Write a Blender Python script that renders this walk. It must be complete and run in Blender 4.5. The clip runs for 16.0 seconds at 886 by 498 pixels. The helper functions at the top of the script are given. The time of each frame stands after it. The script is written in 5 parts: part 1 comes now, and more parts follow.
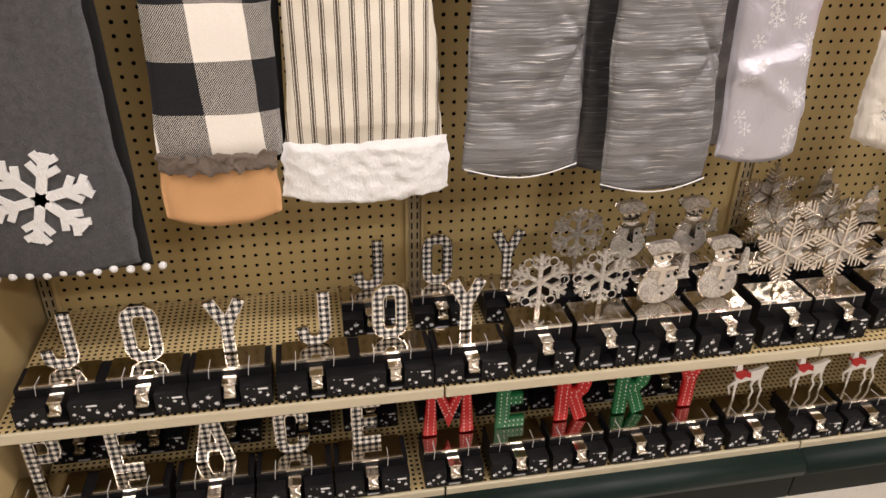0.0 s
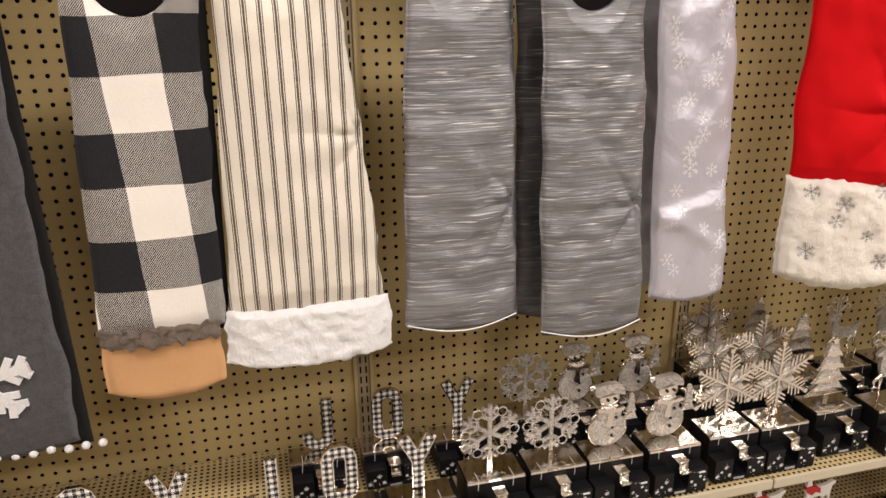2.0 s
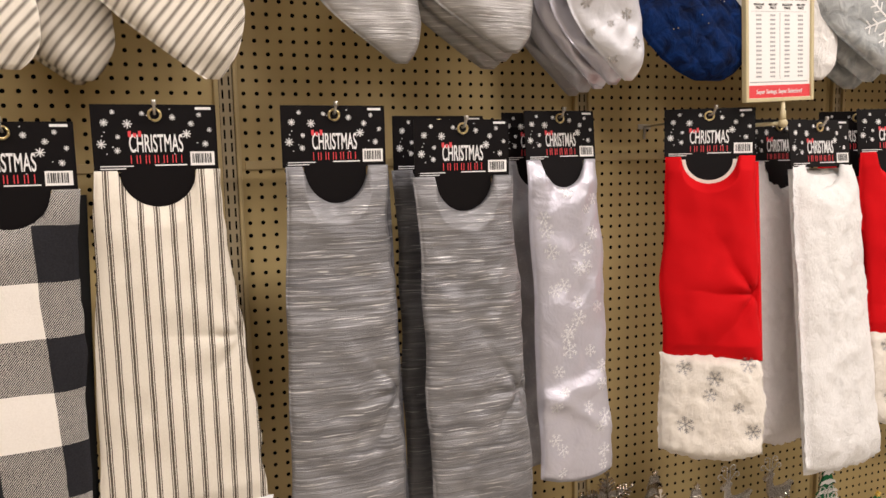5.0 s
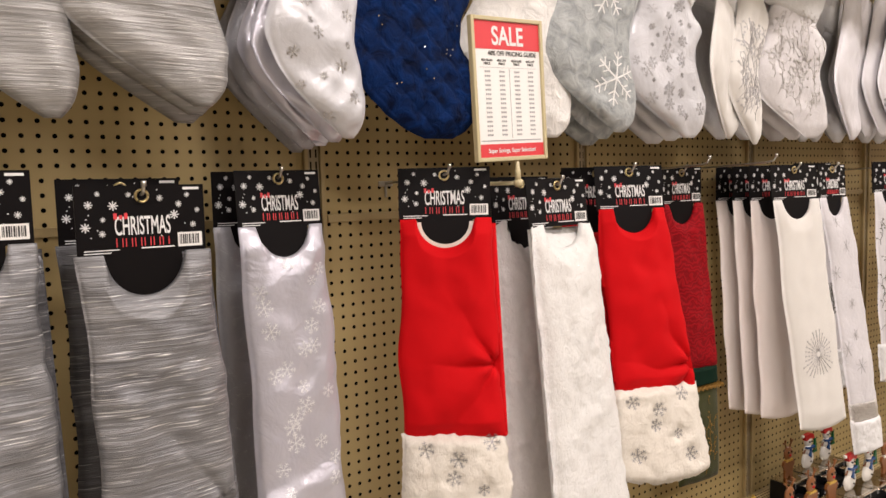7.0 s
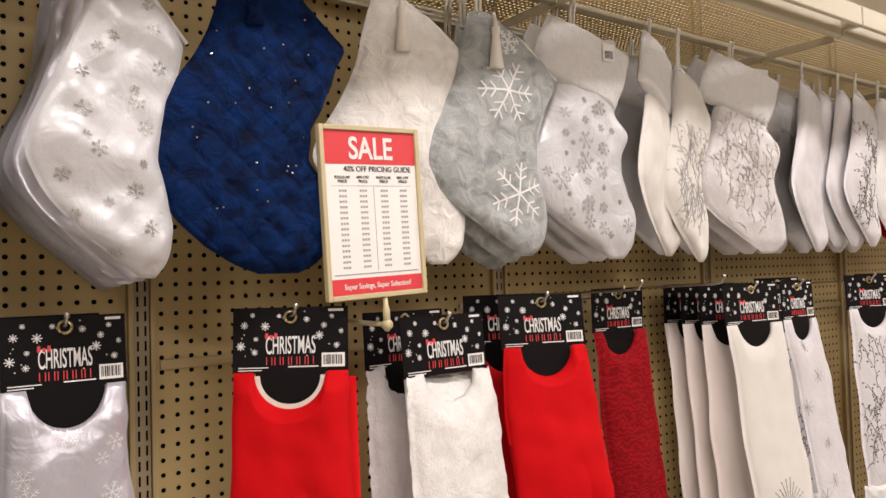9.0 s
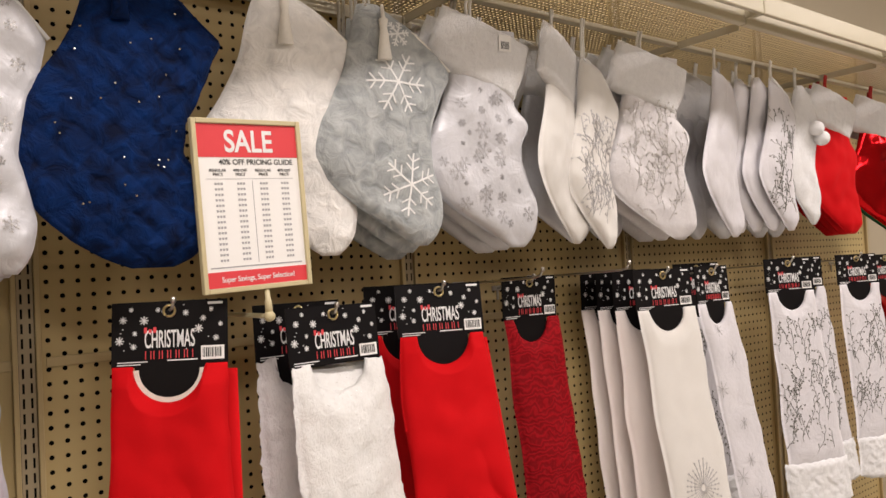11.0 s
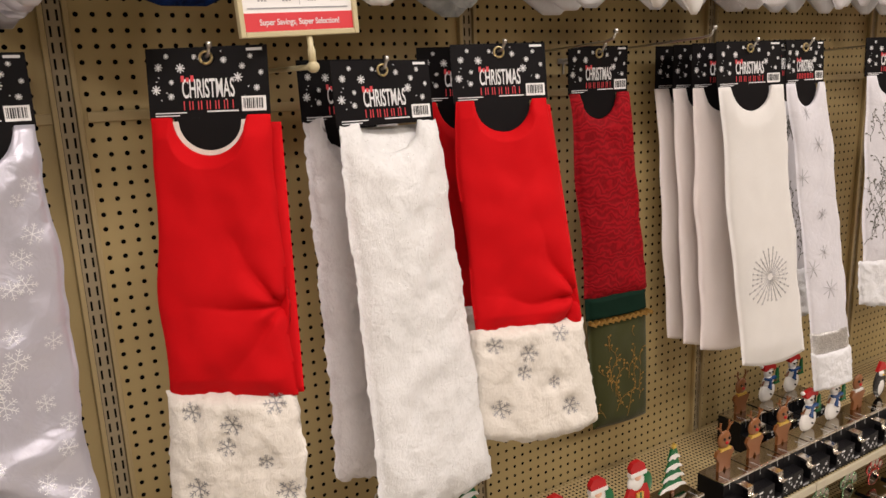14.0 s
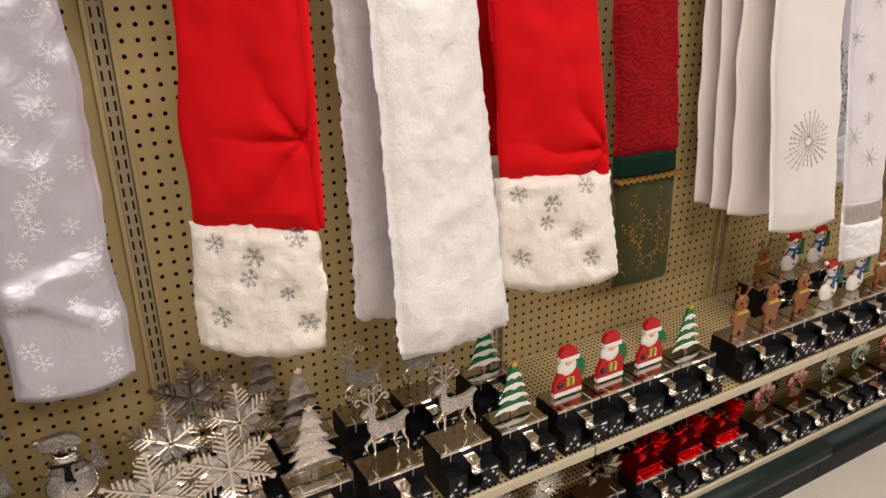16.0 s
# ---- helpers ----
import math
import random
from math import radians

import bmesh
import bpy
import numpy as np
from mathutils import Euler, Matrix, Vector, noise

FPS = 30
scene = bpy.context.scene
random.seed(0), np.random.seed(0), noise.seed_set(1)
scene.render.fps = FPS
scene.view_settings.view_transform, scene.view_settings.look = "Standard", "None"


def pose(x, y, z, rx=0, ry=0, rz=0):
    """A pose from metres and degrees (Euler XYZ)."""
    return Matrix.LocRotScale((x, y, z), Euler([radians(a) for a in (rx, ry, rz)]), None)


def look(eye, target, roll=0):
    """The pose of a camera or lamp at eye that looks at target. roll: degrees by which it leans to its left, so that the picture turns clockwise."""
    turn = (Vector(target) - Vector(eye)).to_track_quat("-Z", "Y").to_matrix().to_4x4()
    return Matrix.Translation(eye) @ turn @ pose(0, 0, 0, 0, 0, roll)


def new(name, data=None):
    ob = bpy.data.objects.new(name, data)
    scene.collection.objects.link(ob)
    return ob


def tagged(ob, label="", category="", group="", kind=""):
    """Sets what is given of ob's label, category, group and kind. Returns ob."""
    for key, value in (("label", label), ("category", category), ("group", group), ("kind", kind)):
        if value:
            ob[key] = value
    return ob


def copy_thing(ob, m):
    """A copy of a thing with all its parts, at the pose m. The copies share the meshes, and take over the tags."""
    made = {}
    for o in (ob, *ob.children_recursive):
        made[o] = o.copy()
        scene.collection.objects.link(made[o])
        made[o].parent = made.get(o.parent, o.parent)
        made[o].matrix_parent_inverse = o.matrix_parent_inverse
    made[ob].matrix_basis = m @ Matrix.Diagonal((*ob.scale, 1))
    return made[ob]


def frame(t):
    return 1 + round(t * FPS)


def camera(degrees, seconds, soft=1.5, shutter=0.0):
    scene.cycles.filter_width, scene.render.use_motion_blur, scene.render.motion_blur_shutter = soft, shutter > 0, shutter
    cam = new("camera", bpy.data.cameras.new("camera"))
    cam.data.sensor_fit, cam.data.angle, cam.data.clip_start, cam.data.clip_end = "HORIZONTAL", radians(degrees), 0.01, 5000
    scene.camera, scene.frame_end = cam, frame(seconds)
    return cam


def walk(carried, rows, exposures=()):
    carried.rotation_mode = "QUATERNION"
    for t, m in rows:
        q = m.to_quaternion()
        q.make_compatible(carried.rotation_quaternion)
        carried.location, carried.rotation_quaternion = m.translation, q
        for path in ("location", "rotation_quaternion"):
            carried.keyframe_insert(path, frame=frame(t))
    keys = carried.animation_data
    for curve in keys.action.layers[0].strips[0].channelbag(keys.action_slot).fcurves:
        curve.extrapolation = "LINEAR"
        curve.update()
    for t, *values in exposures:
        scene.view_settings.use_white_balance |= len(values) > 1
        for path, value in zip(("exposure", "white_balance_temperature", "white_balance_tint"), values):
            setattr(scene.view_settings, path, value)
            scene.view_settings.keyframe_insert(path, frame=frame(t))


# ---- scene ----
cam = camera(62.0, 16.0)
PATH = [
    (0, (-0.248, -1.456, 1.306), (0.082, 0.252, 0.32), 1.1),
    (0.5, (-0.237, -1.459, 1.324), (0.131, 0.276, 0.399), 0.6),
    (1, (-0.237, -1.462, 1.343), (0.163, 0.307, 0.499), 0.2),
    (1.5, (-0.225, -1.463, 1.351), (0.21, 0.339, 0.601), -0.2),
    (2, (-0.219, -1.467, 1.363), (0.246, 0.359, 0.693), -0.7),
    (2.5, (-0.211, -1.468, 1.386), (0.279, 0.378, 0.791), -1.4),
    (3, (-0.2, -1.479, 1.396), (0.306, 0.389, 0.89), -2.2),
    (3.2, (-0.197, -1.482, 1.39), (0.322, 0.393, 0.928), -2.4),
    (5.3, (-0.152, -1.511, 1.427), (0.614, 0.322, 1.192), -1.1),
    (5.5, (-0.141, -1.513, 1.432), (0.67, 0.299, 1.195), -1.1),
    (6, (-0.1, -1.516, 1.439), (0.831, 0.237, 1.195), -1.4),
    (6.5, (-0.027, -1.487, 1.449), (1.03, 0.196, 1.231), -1.7),
    (7, (0.082, -1.427, 1.473), (1.231, 0.201, 1.306), -1.5),
    (7.5, (0.159, -1.342, 1.521), (1.382, 0.238, 1.427), -1.8),
    (8, (0.24, -1.315, 1.532), (1.474, 0.258, 1.505), -2.8),
    (8.5, (0.354, -1.335, 1.535), (1.534, 0.278, 1.579), -2.6),
    (9, (0.453, -1.337, 1.562), (1.607, 0.295, 1.624), -1.5),
    (9.2, (0.488, -1.376, 1.551), (1.616, 0.272, 1.649), -2.4),
    (11.3, (0.586, -1.444, 1.545), (1.799, 0.145, 1.57), -3.0),
    (11.5, (0.593, -1.435, 1.527), (1.811, 0.151, 1.532), -3.3),
    (12, (0.607, -1.419, 1.51), (1.821, 0.17, 1.45), -3.5),
    (12.5, (0.616, -1.394, 1.495), (1.794, 0.217, 1.366), -3.3),
    (13, (0.627, -1.379, 1.48), (1.746, 0.26, 1.228), -3.3),
    (13.5, (0.634, -1.371, 1.46), (1.701, 0.283, 1.107), -3.0),
    (14, (0.631, -1.372, 1.447), (1.652, 0.29, 1.006), -2.3),
    (14.5, (0.627, -1.372, 1.431), (1.605, 0.291, 0.904), -2.0),
    (15, (0.63, -1.368, 1.421), (1.573, 0.284, 0.804), -1.8),
    (15.5, (0.635, -1.367, 1.407), (1.557, 0.263, 0.706), -1.4),
    (16, (0.634, -1.364, 1.397), (1.539, 0.243, 0.625), -0.6),
]
walk(cam, [(t, look(eye, target, roll)) for t, eye, target, roll in PATH],
     [(0.0, 0.24), (3.0, 0.18), (6.0, 0.12), (9.0, 0.04), (12.5, -0.09), (14.5, -0.05), (16.0, -0.03)])

# ---- light: rows of warm fluorescent ceiling fixtures in a closed shop ----
world = bpy.data.worlds.new("world")
world.use_nodes = True
world.node_tree.nodes["Background"].inputs["Color"].default_value = (1.0, 0.93, 0.82, 1)
world.node_tree.nodes["Background"].inputs["Strength"].default_value = 0.02
scene.world = world
LAMP_SPOTS = [(x, y) for x in (-1.6, 0.9, 3.4, 5.9) for y in (-1.6, -3.9)]
LAMP_WATTS = 40.0
for lx, ly in LAMP_SPOTS:
    lamp = bpy.data.lights.new("fluorescent", "AREA")
    lamp.shape, lamp.size, lamp.size_y = "RECTANGLE", 1.2, 0.32
    lamp.energy, lamp.color = LAMP_WATTS, (1.0, 0.90, 0.86)
    lo = new("fluorescent", lamp)
    lo.matrix_world = pose(lx, ly, 3.355)


# ---- materials ----
class Mat:
    """A node material with short ways to add nodes."""

    def __init__(self, name, rough=0.6, metal=0.0, sheen=0.0, color=(0.5, 0.5, 0.5)):
        self.m = bpy.data.materials.new(name)
        self.m.use_nodes = True
        self.t = self.m.node_tree
        self.b = self.t.nodes["Principled BSDF"]
        self.b.inputs["Roughness"].default_value = rough
        self.b.inputs["Metallic"].default_value = metal
        self.b.inputs["Sheen Weight"].default_value = sheen
        self.b.inputs["Base Color"].default_value = (*color, 1)
        if rough > 0.7 or sheen:
            self.b.inputs["Specular IOR Level"].default_value = 0.12
        self.co = None

    def coord(self):
        if self.co is None:
            self.co = self.t.nodes.new("ShaderNodeTexCoord").outputs["Object"]
        return self.co

    def xyz(self):
        n = self.t.nodes.new("ShaderNodeSeparateXYZ")
        self.t.links.new(self.coord(), n.inputs[0])
        return n.outputs

    def put(self, sock, v):
        if isinstance(v, (int, float)):
            sock.default_value = v
        elif isinstance(v, tuple):
            sock.default_value = (*v, 1) if len(v) == 3 else v
        else:
            self.t.links.new(v, sock)

    def math(self, op, a, b=0.0, c=0.0):
        n = self.t.nodes.new("ShaderNodeMath")
        n.operation = op
        for i, v in enumerate((a, b, c)):
            self.put(n.inputs[i], v)
        return n.outputs[0]

    def stretch(self, sx, sy, sz, rot=0.0):
        n = self.t.nodes.new("ShaderNodeMapping")
        self.t.links.new(self.coord(), n.inputs["Vector"])
        n.inputs["Scale"].default_value = (sx, sy, sz)
        n.inputs["Rotation"].default_value = (0, rot, 0)
        return n.outputs[0]

    def noise(self, scale, detail=3.0, vec=None, rough=0.55, dist=0.0):
        n = self.t.nodes.new("ShaderNodeTexNoise")
        self.t.links.new(vec or self.coord(), n.inputs["Vector"])
        n.inputs["Scale"].default_value, n.inputs["Detail"].default_value = scale, detail
        n.inputs["Roughness"].default_value, n.inputs["Distortion"].default_value = rough, dist
        return n.outputs["Fac"]

    def cells(self, scale, feature="F1", vec=None):
        n = self.t.nodes.new("ShaderNodeTexVoronoi")
        n.feature = feature
        self.t.links.new(vec or self.coord(), n.inputs["Vector"])
        n.inputs["Scale"].default_value = scale
        return n.outputs

    def ramp(self, fac, lo, hi):
        n = self.t.nodes.new("ShaderNodeMapRange")
        self.put(n.inputs[0], fac)
        n.inputs[1].default_value, n.inputs[2].default_value = lo, hi
        return n.outputs[0]

    def mix(self, fac, a, b):
        n = self.t.nodes.new("ShaderNodeMix")
        n.data_type = "RGBA"
        self.put(n.inputs[0], fac)
        self.put(n.inputs[6], a)
        self.put(n.inputs[7], b)
        return n.outputs[2]

    def color(self, v):
        self.put(self.b.inputs["Base Color"], v)
        return self

    def set(self, key, v):
        self.put(self.b.inputs[key], v)
        return self

    def bump(self, h, strength=0.3, dist=0.002):
        n = self.t.nodes.new("ShaderNodeBump")
        n.inputs["Strength"].default_value, n.inputs["Distance"].default_value = strength, dist
        self.put(n.inputs["Height"], h)
        self.t.links.new(n.outputs[0], self.b.inputs["Normal"])
        return self


def simple(name, color, rough=0.5, metal=0.0, vary=0.12, scale=30.0, bump=0.08, sheen=0.0, spec=None):
    m = Mat(name, rough, metal, sheen)
    if spec is not None:
        m.set("Specular IOR Level", spec)
    n = m.noise(scale, 4)
    big = m.noise(scale * 0.13, 2)
    f = m.math("MULTIPLY", m.math("ADD", n, big), 0.5)
    dark = tuple(c * (1 - vary) for c in color)
    light = tuple(min(1, c * (1 + vary)) for c in color)
    m.color(m.mix(f, dark, light))
    if bump:
        m.bump(n, bump, 0.001)
    return m.m


TAN = simple("tan_enamel", (0.46, 0.355, 0.178), 0.42, vary=0.06, scale=9, bump=0.03)
TAN_BOARD = simple("tan_pegboard", (0.47, 0.358, 0.162), 0.5, vary=0.08, scale=7, bump=0.05)
CREAM_EDGE = simple("cream_edge", (0.48, 0.43, 0.31), 0.4, vary=0.06, scale=12, bump=0.02)
UPRIGHT_MAT = simple("upright_enamel", (0.36, 0.29, 0.18), 0.4, vary=0.08, scale=12, bump=0.03)
# near-black colour that stands in for the shade inside holes and slots
HOLE_SHADE = simple("hole_shade", (0.006, 0.005, 0.004), 0.9, vary=0.3, scale=5, bump=0)
GREEN_BUMPER = simple("green_bumper", (0.004, 0.012, 0.010), 0.42, spec=0.2, vary=0.3, scale=14, bump=0.04)
KICK = simple("kick_plate", (0.014, 0.016, 0.014), 0.6, spec=0.2, vary=0.2, scale=10, bump=0.04)
CARD = simple("black_card", (0.0045, 0.0036, 0.0040), 0.45, vary=0.2, scale=25, bump=0.02, spec=0.12)
BOX = simple("black_carton", (0.0055, 0.0052, 0.0062), 0.45, vary=0.25, scale=20, bump=0.03, spec=0.18)
PRINT_WHITE = simple("white_print", (0.72, 0.72, 0.72), 0.5, vary=0.03, bump=0)
PRINT_RED = simple("red_print", (0.64, 0.045, 0.055), 0.5, vary=0.05, bump=0)
PRINT_GREY = simple("grey_print", (0.34, 0.34, 0.35), 0.5, vary=0.05, bump=0)
PRINT_BLACK = simple("black_print", (0.02, 0.02, 0.02), 0.5, vary=0.05, bump=0)
PAPER = simple("white_paper", (0.80, 0.79, 0.77), 0.45, vary=0.02, bump=0)
SIGN_FRAME = simple("beige_plastic", (0.52, 0.45, 0.27), 0.38, vary=0.05, scale=15, bump=0.02)
STEEL = simple("zinc_wire", (0.52, 0.50, 0.46), 0.3, 1.0, vary=0.1, scale=40, bump=0.03)
BRASS = simple("brass_eyelet", (0.55, 0.44, 0.22), 0.28, 1.0, vary=0.1, scale=60, bump=0.02)
CHROME = simple("chrome", (0.46, 0.42, 0.36), 0.09, 1.0, vary=0.08, scale=14, bump=0.015)
NICKEL = simple("polished_nickel", (0.74, 0.69, 0.63), 0.16, 1.0, vary=0.1, scale=35, bump=0.05)
CEILING_MAT = simple("ceiling_panel", (0.70, 0.67, 0.60), 0.8, vary=0.05, scale=40, bump=0.1)
# dark stand-in for the unseen opposite side of the aisle
OPPOSITE_STAND_IN = simple("opposite_aisle_stand_in", (0.20, 0.175, 0.14), 0.75, vary=0.25, scale=3, bump=0.05)
SHOP_WALL = simple("shop_wall", (0.42, 0.36, 0.26), 0.7, vary=0.05, scale=6, bump=0.05)
RED_ENAMEL = simple("red_enamel", (0.42, 0.010, 0.012), 0.34, spec=0.3, vary=0.08, scale=30, bump=0.02)
GREEN_ENAMEL = simple("green_enamel", (0.008, 0.12, 0.040), 0.34, spec=0.3, vary=0.08, scale=30, bump=0.02)
WHITE_ENAMEL = simple("white_enamel", (0.74, 0.72, 0.68), 0.25, vary=0.04, scale=30, bump=0.02)
BROWN_ENAMEL = simple("brown_enamel", (0.21, 0.078, 0.024), 0.3, vary=0.12, scale=30, bump=0.02)
SKIN_ENAMEL = simple("peach_enamel", (0.68, 0.40, 0.27), 0.3, vary=0.05, scale=30, bump=0.02)
BLACK_ENAMEL = simple("black_enamel", (0.015, 0.014, 0.014), 0.25, vary=0.1, scale=30, bump=0)
BLUE_ENAMEL = simple("blue_enamel", (0.03, 0.08, 0.22), 0.25, vary=0.1, scale=30, bump=0)
GOLD = simple("gold_enamel", (0.70, 0.48, 0.10), 0.3, 0.6, vary=0.1, scale=30, bump=0)
RIBBON = simple("white_ribbon", (0.72, 0.70, 0.65), 0.6, vary=0.05, scale=80, bump=0.1)
RED_RIBBON = simple("red_ribbon", (0.45, 0.012, 0.012), 0.6, vary=0.1, scale=80, bump=0.1)
TASSEL = simple("ivory_tassel", (0.80, 0.77, 0.71), 0.7, vary=0.15, scale=160, bump=0.3)
RED_FOIL = simple("red_foil", (0.62, 0.010, 0.014), 0.16, 1.0, vary=0.2, scale=40, bump=0.1)
LAMP_GLOW = Mat("lamp_diffuser", 0.6).set("Emission Color", (1.0, 0.90, 0.86)).set("Emission Strength", 5.0).m


def clear_plastic():
    m = Mat("clear_plastic", 0.06, color=(1, 1, 1))
    m.set("Transmission Weight", 1.0).set("IOR", 1.15)
    return m.m


CLEAR = clear_plastic()


def floor_material():
    m = Mat("speckled_vinyl", 0.28)
    c = m.cells(150)
    n = m.noise(260, 2)
    spot = m.math("LESS_THAN", c["Distance"], 0.22)
    keep = m.math("GREATER_THAN", n, 0.58)
    base = m.mix(m.noise(3, 4), (0.42, 0.39, 0.33), (0.52, 0.48, 0.42))
    m.color(m.mix(m.math("MULTIPLY", spot, keep), base, (0.26, 0.20, 0.13)))
    m.bump(m.noise(40, 3), 0.05, 0.001)
    return m.m


def fur(name, a, b, scale=210.0, sheen=0.1, sparkle=False):
    m = Mat(name, 0.85, sheen=sheen)
    tuft = m.noise(75, 5, dist=0.8)
    hair = m.noise(scale, 4, m.stretch(1, 1, 0.35), 0.7, 1.2)
    m.color(m.mix(m.math("ADD", m.math("MULTIPLY", tuft, 0.6), m.math("MULTIPLY", hair, 0.4)), a, b))
    h = m.math("ADD", m.math("MULTIPLY", tuft, 1.3), hair)
    m.bump(h, 0.6, 0.004)
    if sparkle:
        c = m.cells(230)
        s = m.math("LESS_THAN", c["Distance"], 0.13)
        k = m.math("GREATER_THAN", m.noise(60, 1), 0.56)
        f = m.math("MULTIPLY", s, k)
        m.set("Metallic", f).set("Roughness", m.math("SUBTRACT", 0.85, m.math("MULTIPLY", f, 0.7)))
    return m.m


def weave(name, a, b, rough=0.85, sheen=0.06, fine=700.0, patch=9.0, strength=0.25):
    m = Mat(name, rough, sheen=sheen)
    f = m.noise(fine, 2)
    g = m.noise(patch, 4, dist=0.6)
    m.color(m.mix(m.math("MULTIPLY", m.math("ADD", f, g), 0.5), a, b))
    m.bump(m.math("ADD", f, m.math("MULTIPLY", g, 2.0)), strength, 0.0015)
    return m.m


def velvet(name, a, b, crush=0.0):
    m = Mat(name, 0.8, sheen=0.08)
    m.set("Sheen Tint", tuple(min(1, c * 2.0 + 0.01) for c in b))
    n = m.noise(34 if crush else 14, 5, dist=0.7)
    p = m.noise(500, 2)
    f = m.ramp(n, 0.3, 0.7) if crush else m.math("ADD", m.math("MULTIPLY", n, 0.6), m.math("MULTIPLY", p, 0.4))
    m.color(m.mix(f, a, b))
    m.bump(m.math("ADD", m.math("MULTIPLY", n, 1 + 3 * crush), m.math("MULTIPLY", p, 0.4)), 0.2 + crush * 0.4, 0.002)
    return m.m


def crinkle(name, a, b, c, turn=0.0):
    m = Mat(name, 0.38, 0.35)
    v = m.stretch(7, 7, 230, turn)
    n = m.noise(1.0, 4, v, 0.6, 0.5)
    w = m.noise(1.0, 2, m.stretch(4, 4, 48, turn), 0.5, 0.8)
    thread = m.ramp(m.noise(1.0, 2, m.stretch(16, 16, 480, turn), 0.5, 0.3), 0.62, 0.72)
    base = m.mix(m.ramp(m.math("MULTIPLY", m.math("ADD", n, w), 0.5), 0.35, 0.65), a, b)
    m.color(m.mix(thread, base, c))
    m.bump(m.math("ADD", n, m.math("MULTIPLY", w, 1.5)), 0.65, 0.004)
    return m.m


def striped(name, turn=0.0, pitch=0.0235):
    m = Mat(name, 0.9)
    s = m.t.nodes.new("ShaderNodeSeparateXYZ")
    m.t.links.new(m.stretch(1, 1, 1, turn), s.inputs[0])
    wob = m.math("MULTIPLY", m.math("SUBTRACT", m.noise(30, 2), 0.5), 0.0012)
    u = m.math("FRACT", m.math("DIVIDE", m.math("ADD", m.math("ADD", s.outputs[0], wob), 5.0), pitch))
    d = m.math("ABSOLUTE", m.math("SUBTRACT", u, 0.5))
    thick = m.math("LESS_THAN", d, 0.075)
    thin = m.math("LESS_THAN", m.math("ABSOLUTE", m.math("SUBTRACT", d, 0.16)), 0.032)
    line = m.math("MAXIMUM", thick, thin)
    thread = m.noise(900, 2, m.stretch(1, 1, 0.6))
    ink = m.mix(thread, (0.045, 0.040, 0.034), (0.16, 0.13, 0.10))
    cloth = m.mix(m.noise(500, 3), (0.60, 0.55, 0.46), (0.76, 0.72, 0.64))
    m.color(m.mix(line, cloth, ink))
    m.bump(m.noise(600, 2), 0.3, 0.001)
    return m.m


def buffalo(name, size=0.0855, scale=1.0, offx=0.024, offz=0.098, flat=False):
    m = Mat(name, 0.92)
    x, y, z = m.xyz()
    z = y if flat else z
    wav = m.math("MULTIPLY", m.math("SUBTRACT", m.noise(6, 2), 0.5), 0.0 if flat else 0.012)
    xs = x if flat else m.math("ADD", m.math("ADD", x, wav), m.math("MULTIPLY", z, 0.05))
    z = m.math("ADD", z, wav)
    fx = m.math("GREATER_THAN", m.math("FRACT", m.math("DIVIDE", m.math("ADD", xs, 5.0 + offx), size * 2)), 0.5)
    fz = m.math("GREATER_THAN", m.math("FRACT", m.math("DIVIDE", m.math("ADD", z, 5.0 + offz), size * 2)), 0.5)
    twill = m.math("FRACT", m.math("MULTIPLY", m.math("ADD", x, m.math("ADD", m.math("MULTIPLY", z, -0.8), m.math("MULTIPLY", m.noise(300, 1), 0.002))), 290.0 / scale))
    ln = m.math("GREATER_THAN", twill, 0.55)
    black = m.mix(m.noise(400, 2), (0.010, 0.010, 0.012), (0.028, 0.028, 0.032))
    white = m.mix(m.noise(300, 3), (0.70, 0.66, 0.60), (0.82, 0.79, 0.74))
    grey = m.mix(ln, black, m.mix(0.35, white, black))
    both = m.math("MULTIPLY", fx, fz)
    either = m.math("MAXIMUM", fx, fz)
    m.color(m.mix(both, m.mix(either, white, grey), black))
    m.bump(m.noise(500, 3), 0.35, 0.0015)
    return m.m


def satin(name, a, b, spark=(0.85, 0.85, 0.88), amount=0.55, metal=0.25):
    m = Mat(name, 0.34, metal, sheen=0.2)
    m.color(m.mix(m.noise(5, 3), a, b))
    c = m.cells(420)
    s = m.math("LESS_THAN", c["Distance"], 0.24)
    k = m.math("GREATER_THAN", m.noise(26, 3, dist=1.5), amount)
    f = m.math("MULTIPLY", s, k)
    m.color(m.mix(f, m.mix(m.noise(5, 3), a, b), spark))
    m.set("Roughness", m.math("SUBTRACT", 0.35, m.math("MULTIPLY", f, 0.2)))
    m.bump(m.math("ADD", m.noise(30, 3, dist=1.6), m.math("MULTIPLY", m.noise(9, 2, dist=2.5), 2.0)), 0.24, 0.006)
    return m.m


def brocade(name, a, b, scale=26.0, rough=0.5):
    m = Mat(name, rough)
    w = m.t.nodes.new("ShaderNodeTexWave")
    w.wave_type = "RINGS"
    m.t.links.new(m.coord(), w.inputs["Vector"])
    w.inputs["Scale"].default_value, w.inputs["Distortion"].default_value = scale, 14
    w.inputs["Detail"].default_value, w.inputs["Detail Scale"].default_value = 2, 1.4
    m.color(m.mix(w.outputs["Fac"], a, b))
    m.bump(w.outputs["Fac"], 0.35, 0.002)
    return m.m


